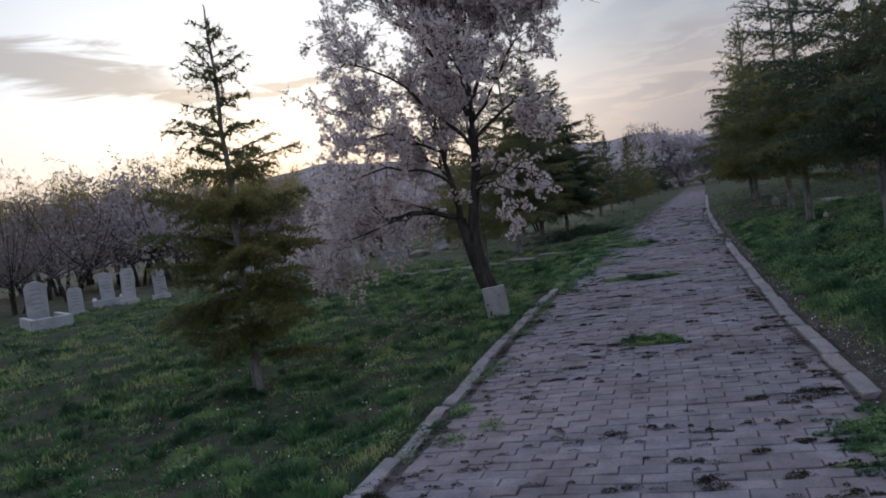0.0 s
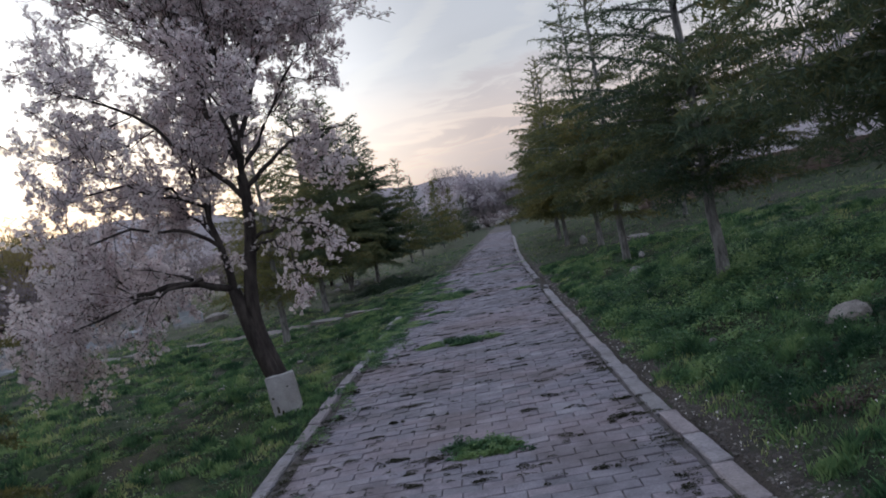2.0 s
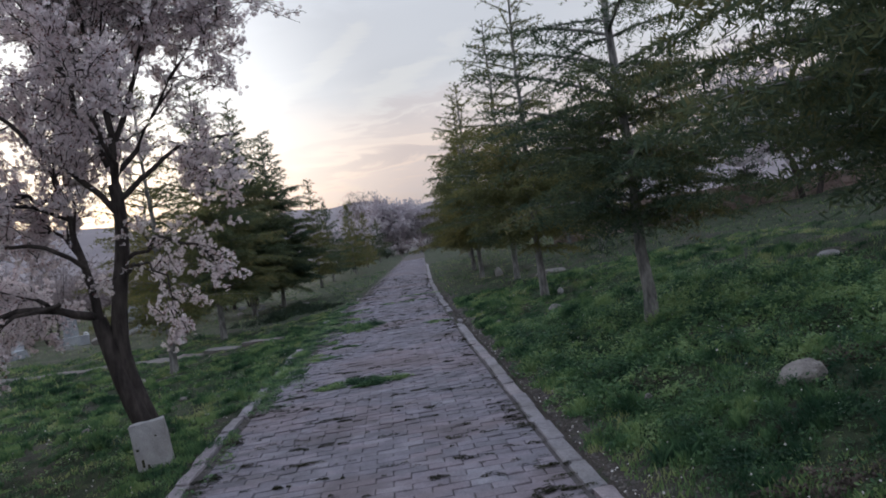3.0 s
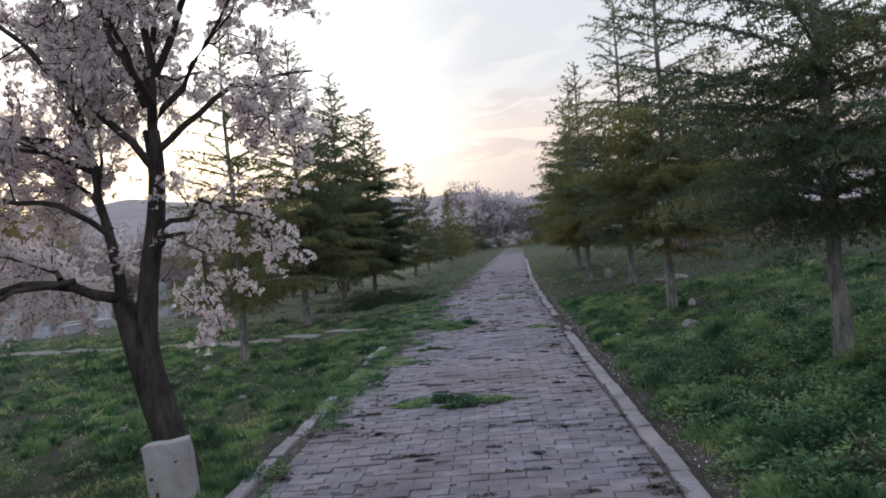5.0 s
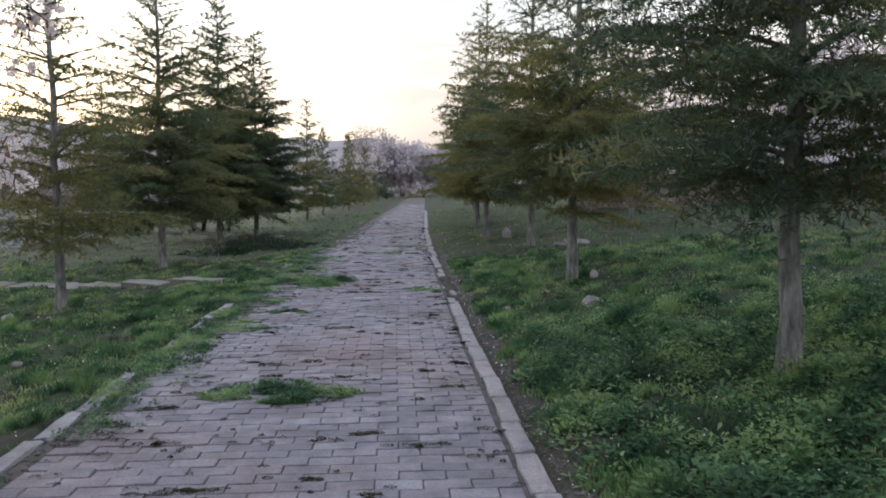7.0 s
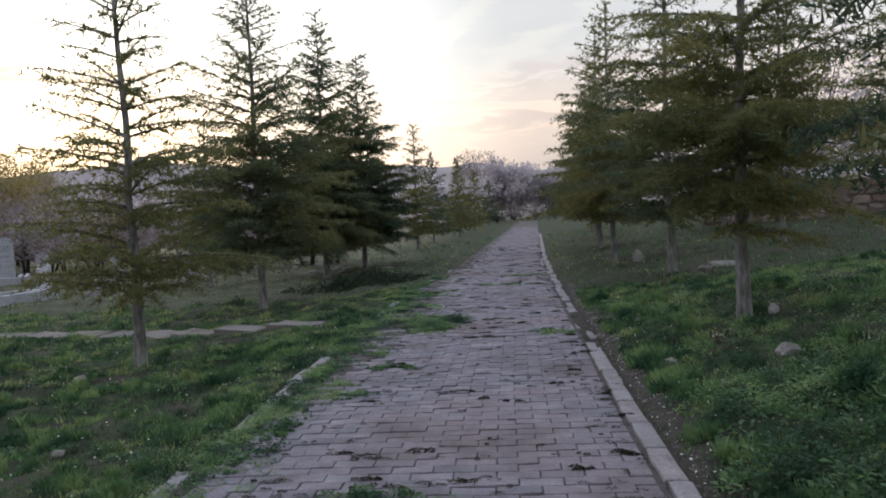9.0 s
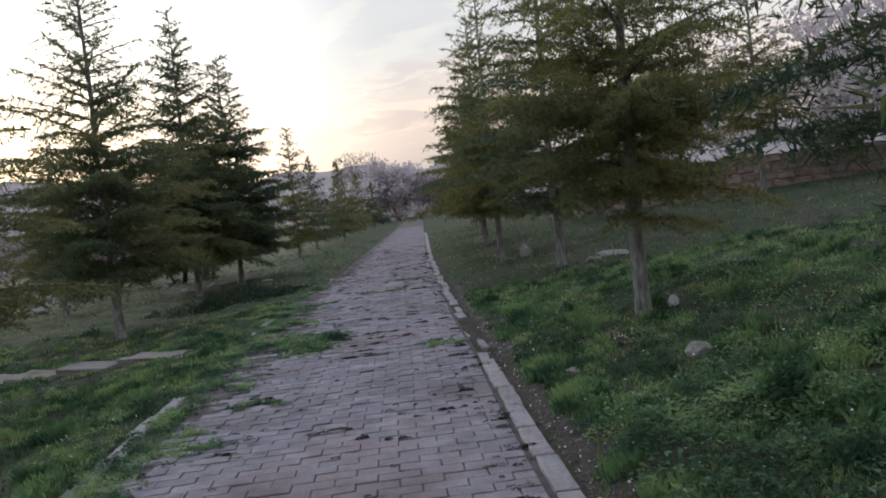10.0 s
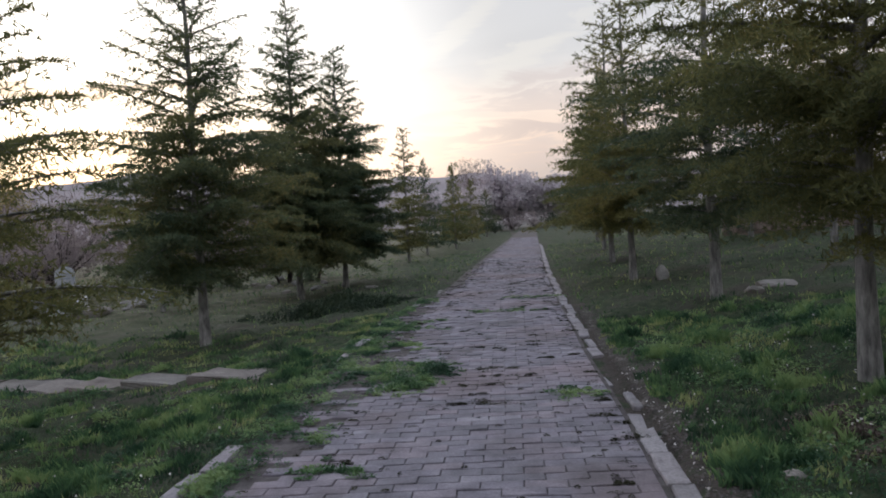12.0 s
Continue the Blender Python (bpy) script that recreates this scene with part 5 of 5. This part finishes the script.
weed_patch(513, -0.12, 9.0, 0.1, 0.12, 180, GROWN, 0.04)
weed_patch(514, -1.9, 20.5, 0.4, 0.6, 900, GROWN, 0.06)
weed_patch(515, -0.6, 5.2, 0.18, 0.05, 160, "thin dark line of weeds along a paving joint", 0.025)
weed_patch(516, -1.3, 4.1, 0.2, 0.08, 260, "thin dark line of weeds along a paving joint", 0.025)
weed_patch(523, -0.28, 3.1, 0.2, 0.1, 300, "thin dark line of weeds along a paving joint", 0.025)
weed_patch(524, 0.08, 3.95, 0.3, 0.55, 2600, "dark weeds and soil spilling over the buried kerb", 0.06)
weed_patch(525, -0.12, 4.75, 0.14, 0.2, 480, "thin dark line of weeds along a paving joint", 0.03)
weed_patch(526, -0.06, 6.0, 0.08, 0.5, 490, "thin dark line of weeds along a paving joint", 0.02)
weed_patch(527, -0.07, 8.6, 0.08, 0.6, 490, "thin dark line of weeds along a paving joint", 0.02)
for k, (y, long) in enumerate(((3.3, 0.5), (4.4, 0.4), (5.4, 0.5), (6.6, 0.45), (7.7, 0.5), (9.0, 0.5))):
    weed_patch(530 + k, -2.37 + 0.02 * (k % 3), y, 0.06, long, 490, "thin dark line of weeds along a paving joint", 0.03)
weed_patch(517, -0.2, 4.6, 0.16, 0.12, 260, "thin dark line of weeds along a paving joint", 0.025)


def joint_tufts():
    rng = np.random.default_rng(88)
    bits = []
    for k in range(1700):
        y = 2.0 + 34 * rng.uniform(0, 1) ** 1.3
        x = rng.uniform(float(kerb_left(y)) + 0.06, float(kerb_right(y)) - 0.03)
        if k % 3 == 0:
            x = float(kerb_left(y)) + 0.05 + abs(rng.normal(0, 0.45))
        if k % 7 == 0:
            x = float(kerb_right(y)) - 0.03 - abs(rng.normal(0, 0.12))
        y = round(y / 0.112) * 0.112 - 0.06 if k % 2 else y
        if k % 6 == 1:
            for _ in range(rng.integers(2, 6)):
                bits.append(leafy(rng, x + rng.normal(0, 0.045), y + rng.normal(0, 0.02), rng.uniform(0.012, 0.06), rng.uniform(0.008, 0.026), int(rng.uniform(50, 150)), 0.011, 0.014, 0.0))
        else:
            bits.append(leafy(rng, x, y, rng.uniform(0.01, 0.042), rng.uniform(0.006, 0.017), int(rng.uniform(30, 100)), 0.009, 0.011, 0.0))
    v, f = joined(bits)
    tagged(new("joint_weeds", mesh_data("joint_weeds", v, f, MOSS)), "small dark tufts of weed and litter in the paving joints", "weeds", kind="stuff")


joint_tufts()


def pebbles():
    """Loose grey grit in the strip between the kerb and the bank, and along the lawn's kerb."""
    rng = np.random.default_rng(91)
    n = 9000
    y = 1.5 + 20 * rng.uniform(0, 1, n) ** 1.1
    x = kerb_right(y) + 0.125 + np.abs(rng.normal(0, 0.17, n))
    m = rng.uniform(0, 1, n) < 0.12
    x = np.where(m, kerb_left(y) + 0.02 + np.abs(rng.normal(0, 0.05, n)), x)
    z = np.where(m, -0.005, height(x, y))
    s = rng.uniform(0.004, 0.014, n) * np.where(rng.uniform(0, 1, n) < 0.06, 1.7, 1)
    corner = np.array([(1, 0, 0), (0, 1, 0), (-1, 0, 0), (0, -1, 0), (0, 0, 0.7), (0, 0, -0.5)])
    tri = np.array([(0, 1, 4), (1, 2, 4), (2, 3, 4), (3, 0, 4), (1, 0, 5), (2, 1, 5), (3, 2, 5), (0, 3, 5)])
    v = np.stack([x, y, z], axis=1)[:, None] + corner[None] * s[:, None, None] * rng.uniform(0.6, 1.3, (n, 6, 1))
    f = (np.arange(n)[:, None, None] * 6 + tri[None]).reshape(-1, 3)
    tagged(new("gravel", mesh_data("gravel", v.reshape(-1, 3), f, GRAVEL)), "loose grey grit along the kerbs", "gravel", kind="stuff")
    n = 3400
    x, y = rng.uniform(0.15, 3.5, n), rng.uniform(2, 17, n)
    m = rng.uniform(0, 1, n)
    x = np.where(m < 0.35, rng.uniform(-6, -2.6, n), np.where(m < 0.52, 0.13 + np.abs(rng.normal(0, 0.17, n)), x))
    p = np.stack([x, y, height(x, y) + rng.uniform(0.006, 1, n) * np.where((x > 0) & (x < 0.4), 0.015, 0.08)], axis=1)
    w = unit(rng.normal(size=(n, 3)) + np.array([0, 0, 1.2]))
    a = unit(np.cross(w, rng.normal(size=(n, 3)))) * rng.uniform(0.004, 0.010, n)[:, None]
    b = np.cross(w, a)
    v = np.stack([p - a, p - b, p + a, p + b], axis=1).reshape(-1, 3)
    tagged(new("petals", mesh_data("petals", v, np.arange(4 * n).reshape(-1, 4), SPECK)), "scattered white petals and tiny flowers in the grass", "petals", kind="stuff")


pebbles()


# ---- kerbs ----
def kerb_line(name, label, spans, edge, sign, wide, seed, rise):
    """Kerb stones end to end along the path's edge."""
    rng = np.random.default_rng(seed)
    line = new(name)
    tagged(line, label, "kerb", kind="structure")
    shapes = []
    for k in range(7):
        me = bpy.data.meshes.new("kerb_stone")
        bm = block(wide, 0.505, 0.22, seed + k, 0.008 if sign < 0 else 0.005, 0.012, 2)
        bm.to_mesh(me)
        bm.free()
        me.materials.append(KERB)
        shapes.append(me)
    for y0, y1, wild in spans:
        y = y0
        while y < y1:
            st = new("kerb_stone", shapes[rng.integers(0, 7)])
            st.parent = line
            x = float(edge(y + 0.26)) + sign * wide / 2 + rng.normal(0, 0.006 + 0.03 * wild)
            z = rise - 0.22 + rng.normal(0, 0.003 + 0.012 * wild) - 0.018 * wild
            st.matrix_basis = pose(x, y + 0.26, z, rng.normal(0, 0.3 + 0.8 * wild), rng.normal(0, 0.5 + 1.2 * wild), rng.normal(0, 0.5 + 3 * wild) - math.degrees(math.atan((float(edge(y + 0.5)) - float(edge(y))) / 0.5)))
            y += 0.525 + rng.uniform(0, 0.006) + (rng.uniform(0, 0.25) if wild > 0.8 else 0)
    return line


kerb_line("kerb_right", "straight pale concrete kerb stones below the bank", ((4.62, 14.9, 0.0), (15.1, 19.0, 1.0), (19.0, 48, 0.3), (-9.3, 3.2, 0.0)), kerb_right, 1, 0.115, 610, 0.006)
kerb_line("kerb_left", "broken weathered kerb stones sinking into the lawn", ((-3.0, 7.9, 0.35), (8.1, 11.6, 0.45), (11.9, 14.8, 0.55), (18.1, 21.0, 1.0), (23, 26, 1.0), (-9.3, -3.1, 0.35)), kerb_left, -1, 0.10, 640, 0.012)


# ---- paving ----
def paving():
    rng = np.random.default_rng(70)
    ys = np.concatenate([np.arange(-9.2, 40, 0.4), np.geomspace(40, 88, 36)])
    l, r = kerb_left(ys), kerb_right(ys)
    cols = np.linspace(0, 1, 9)
    v = np.stack([(l[:, None] + (r - l)[:, None] * cols).ravel(), np.repeat(ys, 9), np.where(np.repeat(ys, 9) > 61.9, -0.002, -0.011)], axis=1)
    i = (np.arange(len(ys) - 1)[:, None] * 9 + np.arange(8)[None]).ravel()
    bed = new("pavement", mesh_data("pavement", v, np.stack([i, i + 1, i + 10, i + 9], 1), SOIL, True))
    tagged(bed, "old pinkish-grey interlocking concrete paving with weedy joints", "pavement", kind="structure")
    L, D, gap, z = 0.222, 0.112, 0.0052, 0.008
    a, b = (L - gap) / 2, (D - gap) / 2
    shape = [(-a, -b), (-0.03, -b), (0.03, -b + z), (a, -b + z), (a, b + z), (0.03, b + z), (-0.03, b), (-a, b)]
    sv, squads, stop = outline_block(shape, 0.03, 0.0045)
    plain = outline_block([(-a, -b), (a, -b), (a, b), (-a, b)], 0.02, 0.008)
    half = outline_block([(-a / 2, -b), (a / 2, -b), (a / 2, b), (-a / 2, b)], 0.03)
    one = mesh_data("paver", sv, [squads, stop], PAVER)
    places = {"near": [], "part": [], "far": [], "half": []}
    row, y = 0, -9.1
    while y < 62:
        x0, x1 = float(kerb_left(y)), float(kerb_right(y))
        lost = 0.10 * smooth(y, 11, 13) + 0.32 * smooth(y, 13, 15.5) + 0.25 * smooth(y, 16, 17) - 0.45 * smooth(y, 19.5, 22)
        x = x1 - 0.035 - L / 2
        if row % 2:
            x = x1 - 0.035 - L
            places["half"].append((x1 - 0.035 - L / 4, y, rng.normal(0, 0.003), rng.normal(0, 1.2), rng.normal(0, 1.2), rng.normal(0, 1.2)))
        while x > x0 + L / 2 + (0.03 if y < 6.5 else 0.008):
            edge = (x - L / 2 - x0) - float(lost) * (0.8 + 0.6 * float(bumps(x, y, 3.0, 1.0)))
            if edge > 0 or rng.uniform() < 0.18:
                kind = "far" if y > 30 else ("part" if 3.6 <= y < 7.05 else "near")
                places[kind].append((x, y, rng.normal(0, 0.0022) - 0.003 * (rng.uniform() < 0.15), rng.normal(0, 0.9), rng.normal(0, 0.9), rng.normal(0, 0.9)))
            x -= L
        if x > x0 + (0.03 if y < 6.5 else 0.008) and lost < 0.2 and rng.uniform() < 0.85:
            places["half"].append((x + L / 4, y, rng.normal(-0.003, 0.004), rng.normal(0, 1.5), rng.normal(0, 1.5), rng.normal(0, 2)))
        y += D
        row += 1
    for x, y, dz, tx, ty, tz in places["part"][:300]:
        p = new("paver", one)
        p.parent = bed
        p.matrix_basis = pose(x, y, dz, tx, ty, tz)
    for kind, (cv, cq, ct) in (("near", (sv, squads, stop)), ("far", plain), ("half", half)):
        q = np.array(places[kind] + (places["part"][300:] if kind == "near" else []))
        n, k = len(q), len(cv)
        t = np.radians(q[:, 3:6])
        out = np.repeat(cv[None], n, axis=0).copy()
        c, s = np.cos(t[:, 2:3]), np.sin(t[:, 2:3])
        X, Y = out[:, :, 0] * c - out[:, :, 1] * s, out[:, :, 0] * s + out[:, :, 1] * c
        Z = out[:, :, 2] + X * -t[:, 1:2] + Y * t[:, 0:1] + q[:, 2:3]
        pts = np.stack([X + q[:, 0:1], Y + q[:, 1:2], Z], axis=-1).reshape(-1, 3)
        step = np.arange(n)[:, None, None] * k
        me = mesh_data("pavers", pts, [(step + cq[None]).reshape(-1, 4), (step + ct[None]).reshape(-1, ct.shape[1])], PAVER)
        ob = new("pavers", me)
        ob.parent = bed
        tagged(ob, "", "", kind="stuff")


SOIL = stone_material("joint_soil", (0.06, 0.052, 0.055), (0.105, 0.093, 0.097), (0.165, 0.147, 0.152), 8, 0.98, 0.0, 0.8, (0.05, 0.052, 0.035), 0.5)
paving()
